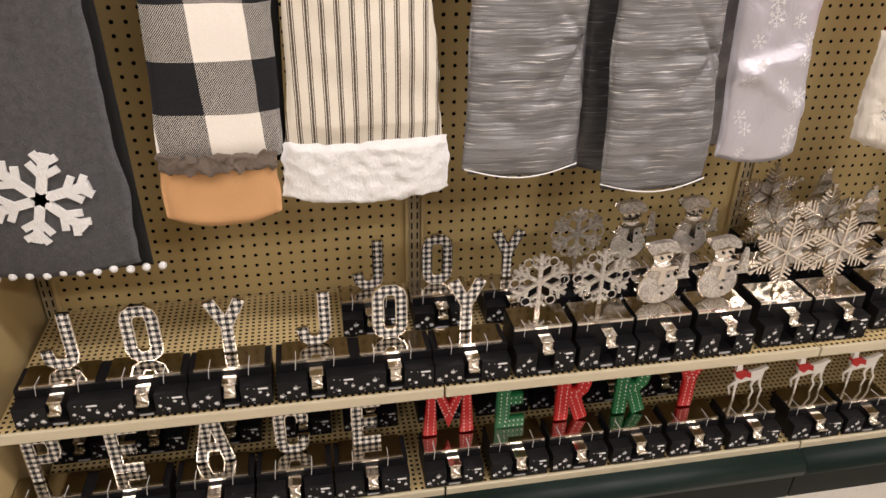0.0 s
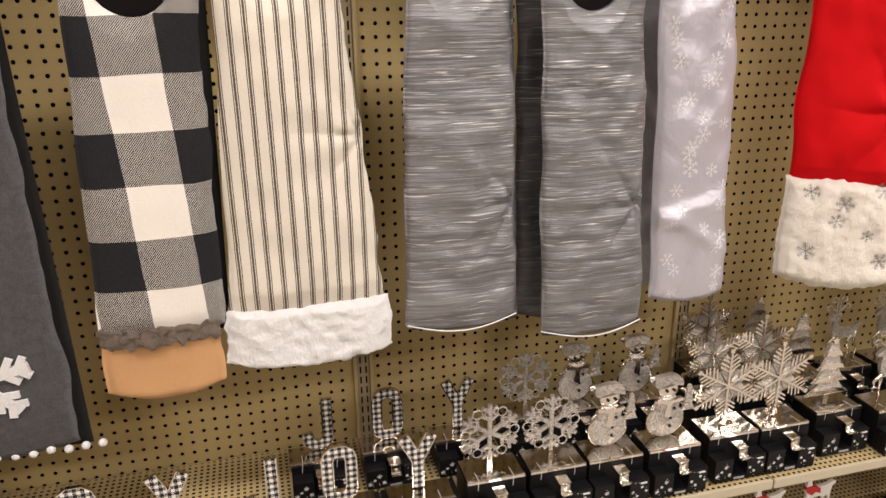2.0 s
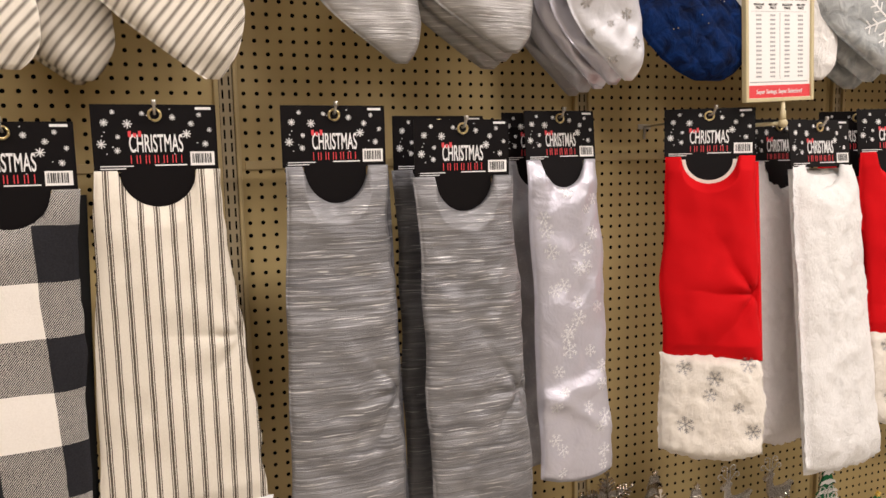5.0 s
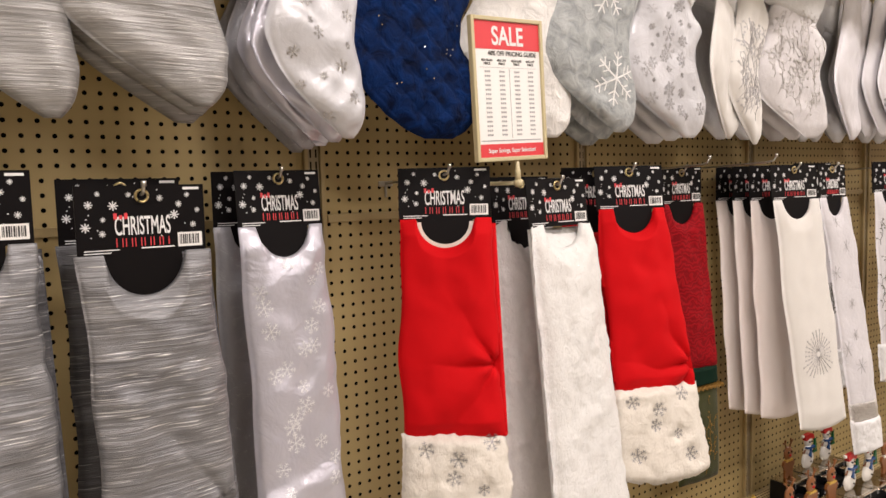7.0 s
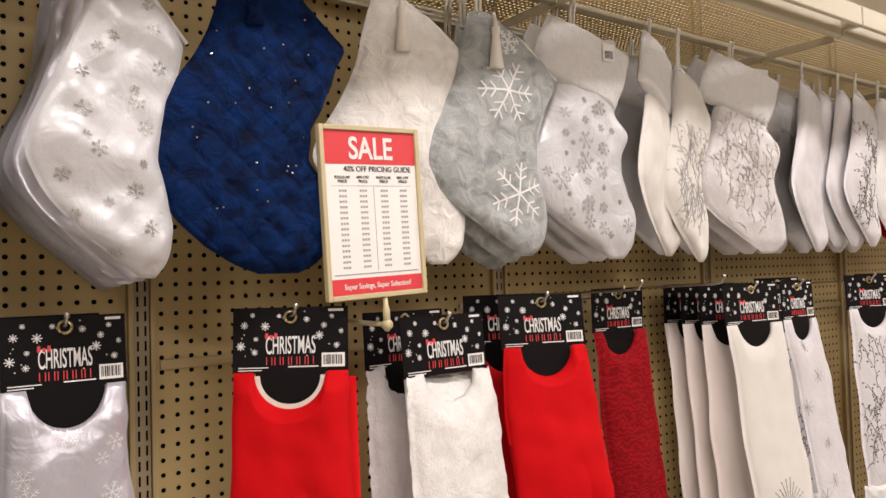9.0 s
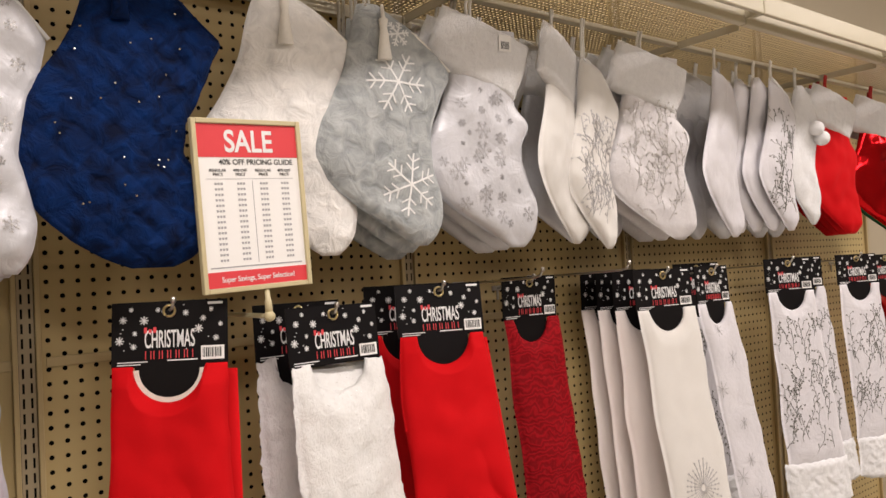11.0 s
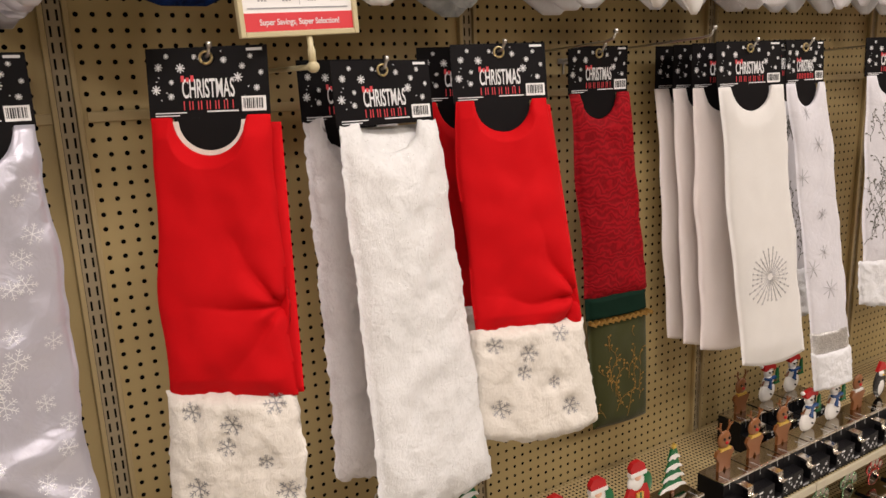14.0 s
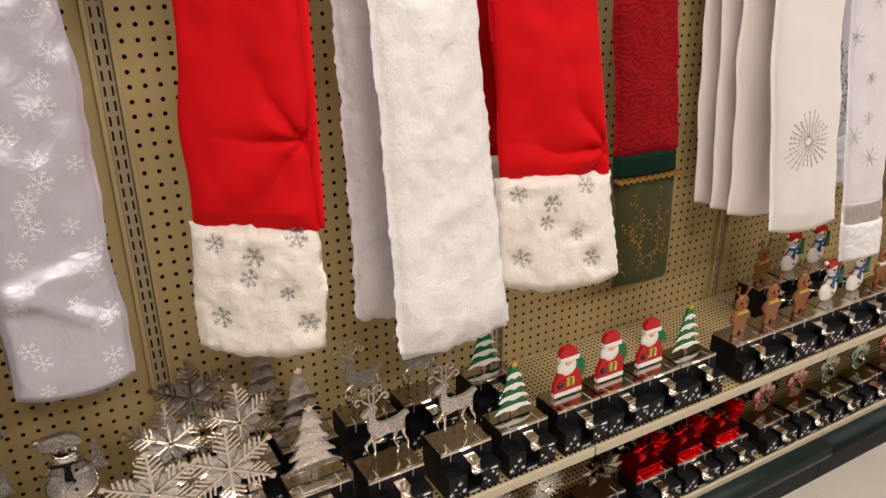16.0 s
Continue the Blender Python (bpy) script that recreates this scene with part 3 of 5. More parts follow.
for b in range(-1, 5):
    xa, xb = X0 + b * BAY, X0 + (b + 1) * BAY
    w = BAY - 0.004
    for kind, z, y in (("shelf", SHELF_Z, SHELF_Y), ("deck", DECK_Z, DECK_Y)):
        sh = thing("shelf", pose(xa + 0.002, 0, z), "tan perforated steel shelf with a cream front lip" if kind == "shelf" else "tan steel base deck shelf close to the floor", "shelf", "shelves of the shelving run")
        part("shelf_plate", SHELF_TOP, TAN, sh, "", pose(0, y + 0.008, 0))
        # near-black sheet painted as the shade under the perforations
        part("core", boxed(0, w, y + 0.008, -0.014, -0.009, -0.006), HOLE_SHADE, sh)
        part("underside", boxed(0, w, y + 0.008, -0.014, -0.017, -0.0092), TAN, sh)
        part("front_lip", boxed(0, w, y, y + 0.007, -0.018, 0.004, 0.0015), CREAM_EDGE, sh, "cream front lip")
    rk = thing("top_rack_shelf", pose(xa + 0.002, 0, RACK_Z), "cream perforated steel top shelf seen from below", "shelf", "top shelves of the shelving run")
    part("shelf_plate", SHELF_TOP, TAN, rk, "", pose(0, -0.40, 0))
    part("front_lip", boxed(0, w, -0.425, -0.405, -0.012, 0.035, 0.004), CREAM_EDGE, rk, "cream rolled front lip")
    part("rear_rail", boxed(0, w, -0.03, -0.012, -0.03, -0.002, 0.002), CREAM_EDGE, rk)
    part("bracket", slab(bmesh.new(), [(-0.001, 0.0), (0.001, 0.0), (0.001, -0.02), (-0.001, -0.02)], -0.40, -0.02), CREAM_EDGE, rk, "", pose(0.004, 0, 0))
    part("stiffener", boxed(0, w, -0.22, -0.20, -0.014, -0.002, 0.002), CREAM_EDGE, rk)
    part("header_panel", boxed(0, w, -0.475, -0.462, 0.0, 0.05, 0.003), CREAM_EDGE, rk)
    part("panel_arm", boxed(0.0, 0.02, -0.463, -0.40, 0.004, 0.03, 0.002), CREAM_EDGE, rk)
    bp = thing("bumper_rail", pose(xa + 0.002, DECK_Y, DECK_Z), "dark green rounded bumper rail along the base deck", "bumper rail", "bumper rails of the shelving run", "structure")
    prof = [(0.0, -0.012), (-0.020, -0.016), (-0.034, -0.026), (-0.040, -0.042), (-0.036, -0.058), (-0.024, -0.068), (0.0, -0.070)]
    bm = bmesh.new()
    ends = [[bm.verts.new((x, y, z)) for y, z in prof] for x in (0.0, w)]
    for i in range(len(prof) - 1):
        bm.faces.new((ends[0][i], ends[1][i], ends[1][i + 1], ends[0][i + 1]))
    bm.faces.new(ends[0])
    bm.faces.new(ends[1][::-1])
    part("rail", bm, GREEN_BUMPER, bp, "", None, True)
    part("kick_plate", boxed(0, w, -0.012, 0.0, -0.15, -0.069), KICK, bp, "dark grey kick plate")
part("end_panel", boxed(X_LEFT - 0.05, X_LEFT - 0.018, -0.42, 0.02, 0.0, TOP, 0.003), TAN)
tagged(bpy.data.objects["end_panel"], "tan steel end panel closing the shelving run", "panel", "", "structure")


# ---- hooks and cards ----
def peg_hook(x, z, length=0.27, bare=False):
    h = thing("peg_hook", pose(x, 0, z), "zinc wire peg hook plugged into the pegboard", "hook", "hooks on the pegboard")
    part("wire", tube(bmesh.new(), [(0, 0.004, 0), (0, -0.01, 0), (0, -length + 0.03, 0.012), (0, -length + 0.008, 0.016), (0, -length, 0.028)], 0.0026), STEEL, h, "", None, True)
    part("plate", boxed(-0.018, 0.018, -0.004, -0.0008, -0.006, 0.006, 0.001), STEEL, h)
    part("prong", boxed(-0.003, 0.003, -0.004, -0.0008, -0.03, -0.006, 0.001), STEEL, h)
    part("tip", tube(bmesh.new(), [(0, -length, 0.026), (0, -length - 0.001, 0.034)], 0.0042), STEEL, h, "", None, True)
    return h


def card(parent, w, h=0.104, tab=0.6, drop=0.085, curl=0.0):
    """The black header card of a tree skirt: its hole is at the origin, 16 mm under the top edge."""
    top, bot = 0.016, 0.016 - h
    bm = boxed(-w / 2, w / 2, -0.001, 0.001, bot, top)
    if tab > 0.1:
        slab(bm, [(-w * tab / 2, bot), (w * tab / 2, bot)] + [(w * tab / 2 * math.cos(a), bot - drop * 0.45 - drop * 0.55 * math.sin(a)) for a in np.linspace(0, math.pi, 13)], -0.0009, 0.0009)
    c = part("header_card", bm, CARD, parent, "black printed cardboard header card")
    part("eyelet", tube(bmesh.new(), [(0.009 * math.cos(a), -0.003, 0.009 * math.sin(a)) for a in np.linspace(0, 2 * math.pi, 17)], 0.0022), BRASS, c, "", None, True)
    bm = bmesh.new()
    rnd = random.Random(7)
    for fx, fz, r in ((-0.40, -0.012, 0.006), (-0.22, -0.014, 0.007), (-0.43, -0.045, 0.007), (-0.31, -0.055, 0.005), (0.14, -0.004, 0.005), (0.29, -0.014, 0.005), (0.25, -0.030, 0.007), (0.40, -0.046, 0.005), (0.30, -0.062, 0.005), (-0.33, 0.004, 0.004), (-0.10, 0.002, 0.004), (0.44, -0.024, 0.004), (-0.30, -0.034, 0.004), (0.36, 0.000, 0.004)):
        flake(bm, fx * w, fz, r, -0.0017, -0.0011, r * 0.22, 8, False)
    for _ in range(12):
        px, pz = rnd.uniform(-0.46, 0.46) * w, rnd.uniform(bot + 0.02, top - 0.004)
        box(bm, px, px + 0.0016, -0.0017, -0.0011, pz, pz + 0.0016)
    box(bm, 0.33 * w, 0.46 * w, -0.0017, -0.0011, top - 0.008, top - 0.004)
    for k in range(2):
        box(bm, -0.45 * w, (-0.25 + 0.06 * k) * w, -0.0017, -0.0011, bot + 0.004 + 0.004 * k, bot + 0.0055 + 0.004 * k)
    box(bm, -0.02 * w, 0.24 * w, -0.0017, -0.0011, bot + 0.0085, bot + 0.0105)
    part("snowflake_print", bm, PRINT_WHITE, c, "white printed snowflakes and small lines")
    word = lettered("festive_word", "CHRISTMAS", 0.040, PRINT_WHITE, c, 0.0, -0.0013, -0.0575, label="white lettering", bold=0.0004)
    span = max(v.co.x for v in word.data.vertices) - min(v.co.x for v in word.data.vertices)
    word.matrix_basis = pose(0.0, -0.0013, -0.0575, 90) @ Matrix.Diagonal((0.43 * w / span, 0.98, 1, 1))
    bm = bmesh.new()
    for k in range(6):
        xs = (-0.21 + 0.43 * k / 6) * w
        for dx in (0.0, 0.046 * w):
            box(bm, xs + dx, xs + dx + 0.0013, -0.0018, -0.0011, -0.0755, -0.0625)
    for k in range(3):
        box(bm, (-0.22 + 0.04 * k) * w, (-0.195 + 0.04 * k) * w, -0.0018, -0.0011, -0.034, -0.025 - 0.003 * (k % 2))
    part("red_mark", bm, PRINT_RED, c, "plain red strokes")
    bc = part("barcode_label", boxed(0.27 * w, 0.47 * w, -0.0018, -0.0011, bot + 0.008, bot + 0.030), PAPER, c, "white barcode label")
    bm = bmesh.new()
    rnd = random.Random(3)
    xs = 0.285 * w
    while xs < 0.445 * w:
        ww = rnd.choice((0.0008, 0.0014, 0.0022))
        box(bm, xs, xs + ww, -0.0022, -0.0019, bot + 0.012, bot + 0.027)
        xs += ww + rnd.choice((0.0009, 0.0016))
    part("print", bm, PRINT_BLACK, c, "black bars")
    return c


# ---- tree skirts folded on header cards ----
CARD_Z = 1.496


def strip_rows(L, R, LB, RB, zt, zb, bulge=0.0):
    return [(zt + (zb - zt) * k / 6, L + (LB - L) * k / 6 - bulge * math.sin(math.pi * k / 6), R + (RB - R) * k / 6 + bulge * math.sin(math.pi * k / 6)) for k in range(7)]


def skirt(x, y, yaw, w, mat, bottom, label, drop=0.0, wl=None, spread=(0.0, 0.0), cuff=None, cuff_h=0.0, cuff_label="", thick=0.014, scoop=0.058, tab=0.6,
          folds=0.0, wrinkle=0.004, rim=None, card_w=None, lean=0.0, second=None, rough=0.0, seed=None, hook=True, pinch=None, dimples=(), bands=()):
    """A folded tree skirt. (x, y): the card's middle; yaw: degrees; bottom: height of the hem over the floor."""
    zc = CARD_Z + drop
    if hook:
        peg_hook(x, zc - 0.012, -y + 0.02)
    t = thing("tree_skirt", pose(x, y, zc, lean, 0, yaw), label, "tree skirt", "tree skirts on the pegboard")
    cw = card_w or w
    card(t, cw, tab=tab, drop=0.09)
    a = seed if seed is not None else x * 3.1
    top = -0.086
    hem = bottom - zc
    full = strip_rows(-w / 2, w / 2, -w / 2 + spread[0], w / 2 + spread[1], top, hem, 0.004)

    def cut(za, zb, grow=0.0):
        n = 8
        out = []
        for k in range(n):
            z = za + (zb - za) * k / (n - 1)
            f = (z - top) / (hem - top)
            out.append((z, full[0][1] + (full[-1][1] - full[0][1]) * f - grow, full[0][2] + (full[-1][2] - full[0][2]) * f + grow))
        return out

    cloth_end = hem + cuff_h
    body = part("cloth", pillow(cut(top, cloth_end + (-0.01 if cuff else 0)), thick, 52 if pinch else 26, 120 if pinch else 64, wrinkle, a, (0, w * 0.31, scoop), folds, rough=rough, wob=0.010, sag=0.0 if cuff else 0.016, pinch=pinch, bands=bands), mat, t, "", pose(0, -0.0035, 0), True)
    if second:
        part("inner_fold", pillow([(z, l + 0.012, r + 0.010) for z, l, r in cut(top - (0.010 if tab > 0.1 else 0.004), cloth_end - 0.012)], thick * 0.7, 26, 40, wrinkle, a + 5, (0, w * 0.35, scoop + 0.030) if tab > 0.1 else None, folds), second, t, "", pose(0, 0.018, 0), True)
    if cuff:
        part("cuff", pillow(cut(cloth_end, hem, 0.006), thick * 1.3, 40, 30, 0.006, a + 2, None, rough=0.0045, wob=0.010, sag=0.018, dimples=dimples), cuff, t, cuff_label, pose(0, -0.0035, 0), True)
    if rim:
        bm = bmesh.new()
        n = 24
        for k in range(n):
            a0, a1 = math.pi * k / n, math.pi * (k + 1) / n
            hx = w * 0.31
            q = [(hx * math.cos(e) * s, top - 0.006 - (scoop - 0.004) * math.sin(e) * s2) for e, s, s2 in ((a0, 1.02, 1.05), (a1, 1.02, 1.05), (a1, 0.84, 0.82), (a0, 0.84, 0.82))]
            slab(bm, q, -0.0040, -0.0030)
        part("neck_lining", bm, rim, t, "pale lining of the neckline")
    return t


CLOTHS = {"cloth", "cuff", "sock", "olive_hem"}


def drape(bm, t):
    """Lay flat embroidery over the puffed cloth of the thing t, one millimetre proud; what hangs over its edge goes."""
    co, polys = [], []
    for o in t.children:
        if o.name.split(".")[0] in CLOTHS:
            n = len(co)
            co += [o.matrix_basis @ v.co for v in o.data.vertices]
            polys += [[n + i for i in p.vertices] for p in o.data.polygons]
    bmesh.ops.subdivide_edges(bm, edges=[e for e in bm.edges if e.calc_length() > 0.009], cuts=3, use_grid_fill=True)
    tree = BVHTree.FromPolygons(co, polys)
    mid = sum(v.co.y for v in bm.verts) / max(1, len(bm.verts))
    lost = []
    for v in bm.verts:
        hit = tree.ray_cast(Vector((v.co.x, -1, v.co.z)), Vector((0, 1, 0)))[0]
        if hit is None:
            lost.append(v)
        else:
            v.co.y = hit.y + (-0.0011 if v.co.y < mid else 0.0006)
    bmesh.ops.delete(bm, geom=lost, context="VERTS")
    return bm


def vines(seed, x0, x1, z0, z1, y, n=9):
    """Thin embroidered sprigs with small berries."""
    bm = bmesh.new()
    rnd = random.Random(seed)
    for _ in range(n):
        x, z = rnd.uniform(x0, x1), rnd.uniform(z0, z1)
        a = rnd.uniform(50, 120)
        for k in range(5):
            q = (x + 0.016 * math.cos(radians(a)), z + 0.016 * math.sin(radians(a)))
            if x0 < q[0] < x1 and z0 < q[1] < z1:
                bar(bm, (x, z), q, 0.0007, y - 0.0012, y + 0.006)
                b = a + rnd.choice((-50, 50))
                e = (q[0] + 0.012 * math.cos(radians(b)), q[1] + 0.012 * math.sin(radians(b)))
                bar(bm, q, e, 0.0006, y - 0.001, y + 0.006)
                flake(bm, e[0], e[1], 0.0024, y - 0.0014, y + 0.006, 0.0026, 4, False)
            x, z = q
            a += rnd.uniform(-35, 35)
    return bm


def stamps(seed, spots, y, lo=0.008, hi=0.016, twigs=True):
    bm = bmesh.new()
    rnd = random.Random(seed)
    for x, z in spots:
        r = rnd.uniform(lo, hi)
        flake(bm, x, z, r, y - 0.0006, y + 0.004, r * (0.065 if twigs else 0.05), 6 if twigs else 8, twigs, rnd.uniform(0, 60))
    return bm


def starburst(x, z, r, y):
    bm = bmesh.new()
    rnd = random.Random(4)
    for k in range(26):
        a = radians(360 * k / 26)
        rr = r * rnd.uniform(0.72, 1.0)
        bar(bm, (x + r * 0.12 * math.cos(a), z + r * 0.12 * math.sin(a)), (x + rr * math.cos(a), z + rr * math.sin(a)), 0.0010, y - 0.0012, y + 0.006)
        for d in (0.55, 0.78, 1.0):
            flake(bm, x + rr * d * math.cos(a), z + rr * d * math.sin(a), 0.0023, y - 0.0016, y + 0.006, 0.0023, 4, False)
    return bm


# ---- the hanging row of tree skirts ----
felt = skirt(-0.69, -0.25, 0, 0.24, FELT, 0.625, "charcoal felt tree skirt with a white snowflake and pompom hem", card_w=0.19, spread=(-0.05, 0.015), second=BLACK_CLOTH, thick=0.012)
bm = flake(bmesh.new(), 0.0, -0.725, 0.082, -0.0205, -0.010, 0.016, 6, False, 14)
for k in range(6):
    a = radians(14 + 60 * k)
    for s in (-48, 48):
        for d, ln in ((0.50, 0.030), (0.78, 0.024)):
            p = (0.082 * d * math.cos(a), -0.725 + 0.082 * d * math.sin(a))
            bar(bm, p, (p[0] + ln * math.cos(a + radians(s)), p[1] + ln * math.sin(a + radians(s))), 0.012, -0.0200, -0.010)
slab(bm, ellipse(0.0, -0.725, 0.018, 0.018, 12), -0.0202, -0.010)
part("snowflake_applique", bm, FUR_WHITE, felt, "white plush snowflake")
for k in range(13):
    bm = bmesh.new()
    bmesh.ops.create_icosphere(bm, subdivisions=2, radius=0.0075)
    part("pompom", bm, FUR_WHITE, felt, "", pose(-0.165 + 0.0275 * k, -0.006, -0.874 + 0.002 * math.sin(k * 2.3)), True)

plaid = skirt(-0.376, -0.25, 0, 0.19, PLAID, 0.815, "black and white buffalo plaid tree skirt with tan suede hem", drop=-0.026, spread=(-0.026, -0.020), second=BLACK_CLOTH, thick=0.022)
part("fur_trim", pillow([(-0.635, -0.125, 0.070), (-0.668, -0.127, 0.072)], 0.026, 60, 20, 0.004, 3, None, rough=0.009), FUR_BROWN, plaid, "brown fur trim", pose(0, -0.0035, 0), True)
part("suede_hem", pillow([(-0.650, -0.122, 0.070), (-0.70, -0.128, 0.072), (-0.765, -0.126, 0.064)], 0.020, 20, 20, 0.006, 8, None, sag=0.02, wob=0.01), TAN_SUEDE, plaid, "tan suede hem", pose(0, -0.0030, 0), True)

skirt(-0.165, -0.25, 0, 0.184, STRIPE, 0.735, "cream ticking-stripe tree skirt with white fur cuff", spread=(-0.044, 0.060), cuff=FUR_WHITE, cuff_h=0.108, cuff_label="white faux fur cuff", wrinkle=0.011, thick=0.025, pinch=(0.116, -0.36, 0.011, 0.09))
for gx, gw, gy, gd, hem, sp, lab in ((0.120, 0.180, -0.25, 0.0, 0.766, (-0.010, 0.022), "silver-grey crinkled tree skirt on a black card"), (0.355, 0.186, -0.255, -0.024, 0.722, (0.020, 0.046), "silver-grey crinkled tree skirt, lower hanging")):
    # inner fold takes the darkened copy, so its shade is in the colour
    g = skirt(gx, gy, 0, gw, CRINKLE, hem, lab, gd, spread=sp, folds=0.007, wrinkle=0.006, second=CRINKLE_SHADED, scoop=0.064, thick=0.022, pinch=(gw / 2 + 0.012, -0.50, 0.010, 0.13))
    n = 12
    bm = tube(bmesh.new(), [(-gw / 2 + sp[0] + (gw - sp[0] + sp[1]) * k / n, -0.006 - 0.014 * math.sin(math.pi * k / n), hem - CARD_Z - gd + 0.009 - 0.016 * math.sin(math.pi * k / n)) for k in range(n + 1)], 0.0014)
    part("hem_cord", bm, WHITE_THREAD, g, "white hem cord", None, True)
# rear skirt of the same cloth, shade painted in by the darker copy
skirt(0.345, -0.16, 0, 0.186, CRINKLE_SHADED, 0.72, "grey crinkled tree skirt behind another, its colour darkened as shade", -0.012, spread=(0.01, 0.03), folds=0.007, hook=False)
silver = skirt(0.622, -0.14, 0, 0.164, SILVER_SATIN, 0.745, "silver satin tree skirt with glitter snowflakes", spread=(-0.008, 0.000), folds=0.004, wrinkle=0.008, tab=0.62, lean=-6, thick=0.018, bands=((-0.575, 0.35, 0.012, 0.022), (-0.62, -0.45, 0.009, 0.016), (-0.13, 0.0, 0.006, 0.010)))
rnd = random.Random(11)
part("glitter_print", drape(stamps(2, [(0.055 * math.sin(2.3 * k) + 0.012 * (k / 14.0), -0.15 - 0.62 * k / 15) for k in range(15)] + [(0.06 * math.cos(2.9 * k), -0.17 - 0.6 * k / 17) for k in range(17)], -0.0195, 0.010, 0.019), silver), WHITE_GLITTER, silver, "silver glitter snowflakes")
skirt(0.600, -0.075, 0, 0.160, GREY_SATIN, 0.73, "grey satin tree skirt behind the silver one", spread=(0.0, 0.0), folds=0.010, hook=False)

FLAKE_SPOTS = [(-0.062, -0.545), (0.0, -0.565), (0.066, -0.535), (0.048, -0.625), (-0.058, -0.665), (0.078, -0.675), (-0.01, -0.60)]
for rx, ry, yaw, w, hem, sp, lean, pin in ((0.935, -0.228, -34, 0.183, 0.775, (-0.004, 0.018), -6.5, (0.092, -0.375, 0.019, 0.10)), (1.455, -0.250, -19, 0.180, 0.778, (0.008, 0.062), -8.0, (0.126, -0.460, 0.022, 0.13))):
    r = skirt(rx, ry, yaw, w, RED_VELVET, hem, "red velvet tree skirt with embroidered ivory fur cuff", spread=sp, cuff=FUR_IVORY, cuff_h=0.215, cuff_label="ivory fur cuff", rim=FUR_IVORY if yaw == -34 else None,
              lean=lean, second=RED_VELVET, wrinkle=0.011, folds=0.003, thick=0.026, pinch=pin, dimples=[(fx + 0.012, fz + 0.012) for fx, fz in FLAKE_SPOTS])
    part("snowflake_embroidery", drape(stamps(5, [(fx + 0.012, fz + 0.012) for fx, fz in FLAKE_SPOTS], -0.0375, 0.012, 0.019, True), r), FLAKE_THREAD, r, "silver embroidered snowflakes")
skirt(1.440, -0.16, -19, 0.185, RED_VELVET, 0.80, "red velvet tree skirt behind another", spread=(0.01, 0.03), cuff=FUR_IVORY, cuff_h=0.2, cuff_label="ivory fur cuff", hook=False)
skirt(1.208, -0.262, 3, 0.186, FUR_SPARK, 0.712, "white sparkling plush tree skirt", -0.026, spread=(0.0, 0.050), lean=-6, thick=0.030, rough=0.005, wrinkle=0.012, scoop=0.05, tab=0.05, second=FUR_SPARK)
skirt(1.185, -0.17, 3, 0.180, FUR_GREY, 0.735, "pale grey plush tree skirt behind the white one", -0.020, spread=(0.0, 0.03), lean=-3, thick=0.026, rough=0.008, hook=False)
wine = skirt(1.826, -0.12, -3, 0.170, WINE_BROCADE, 0.925, "wine brocade tree skirt with green band and olive hem", spread=(0.046, 0.070), wrinkle=0.010, folds=0.004, thick=0.020)
part("green_band", pillow([(-0.562, -0.040, 0.150), (-0.618, -0.036, 0.156)], 0.021, 24, 12, 0.003, 4), GREEN_VELVET, wine, "dark green velvet band", pose(0, -0.0035, 0), True)
part("olive_hem", pillow([(-0.608, -0.034, 0.154), (-0.76, -0.022, 0.162), (-0.905, -0.012, 0.164)], 0.016, 24, 30, 0.006, 9), OLIVE_SATIN, wine, "olive satin hem", pose(0, -0.0035, 0), True)
bm = bmesh.new()
for k in range(22):
    flake(bm, -0.034 + 0.188 * k / 21, -0.620 - 0.004 * (k % 2), 0.0055, -0.0275, -0.014, 0.003, 5, False)
part("gold_braid", bm, GOLD_THREAD, wine, "gold braid")
part("gold_embroidery", drape(vines(8, -0.005, 0.14, -0.89, -0.66, -0.0165, 16), wine), GOLD_THREAD, wine, "gold embroidered sprigs")

for cy, sd in ((-0.08, 1), (-0.135, 2), (-0.19, 3)):
    skirt(2.165, cy, -7, 0.20, PINK_WHITE, 0.742, "blush white felt tree skirt in a stack", spread=(0.06, 0.07), seed=sd, hook=False, thick=0.015)
cream = skirt(2.176, -0.25, -7, 0.205, CREAM_CLOTH, 0.728, "cream felt tree skirt with silver starburst", spread=(0.070, 0.085), lean=-4, thick=0.016)
part("starburst", drape(starburst(0.045, -0.545, 0.074, -0.0225), cream), SILVER_THREAD, cream, "silver beaded starburst")
sw = skirt(2.392, -0.25, -6, 0.135, LILAC_WHITE, 0.715, "white tree skirt with silver scrolls and plush cuff", spread=(0.10, 0.11), lean=-4, wrinkle=0.006)
part("silver_band", pillow([(-0.735, 0.022, 0.166), (-0.80, 0.030, 0.176)], 0.016, 20, 12, 0.004, 2), GLITTER, sw, "silver glitter band", pose(0, -0.0035, 0), True)
part("plush_cuff", pillow([(-0.79, 0.026, 0.178), (-0.84, 0.034, 0.186), (-0.90, 0.040, 0.188)], 0.022, 28, 22, 0.005, 6, None, rough=0.003), FUR_WHITE, sw, "white plush cuff", pose(0, -0.0035, 0), True)
part("scroll_embroidery", drape(stamps(3, [(-0.01, -0.16), (0.03, -0.24), (-0.02, -0.32), (0.05, -0.42), (0.06, -0.52), (0.08, -0.62), (0.02, -0.56)], -0.0175, 0.016, 0.026, False), sw), SILVER_THREAD, sw, "silver embroidered scrolls")
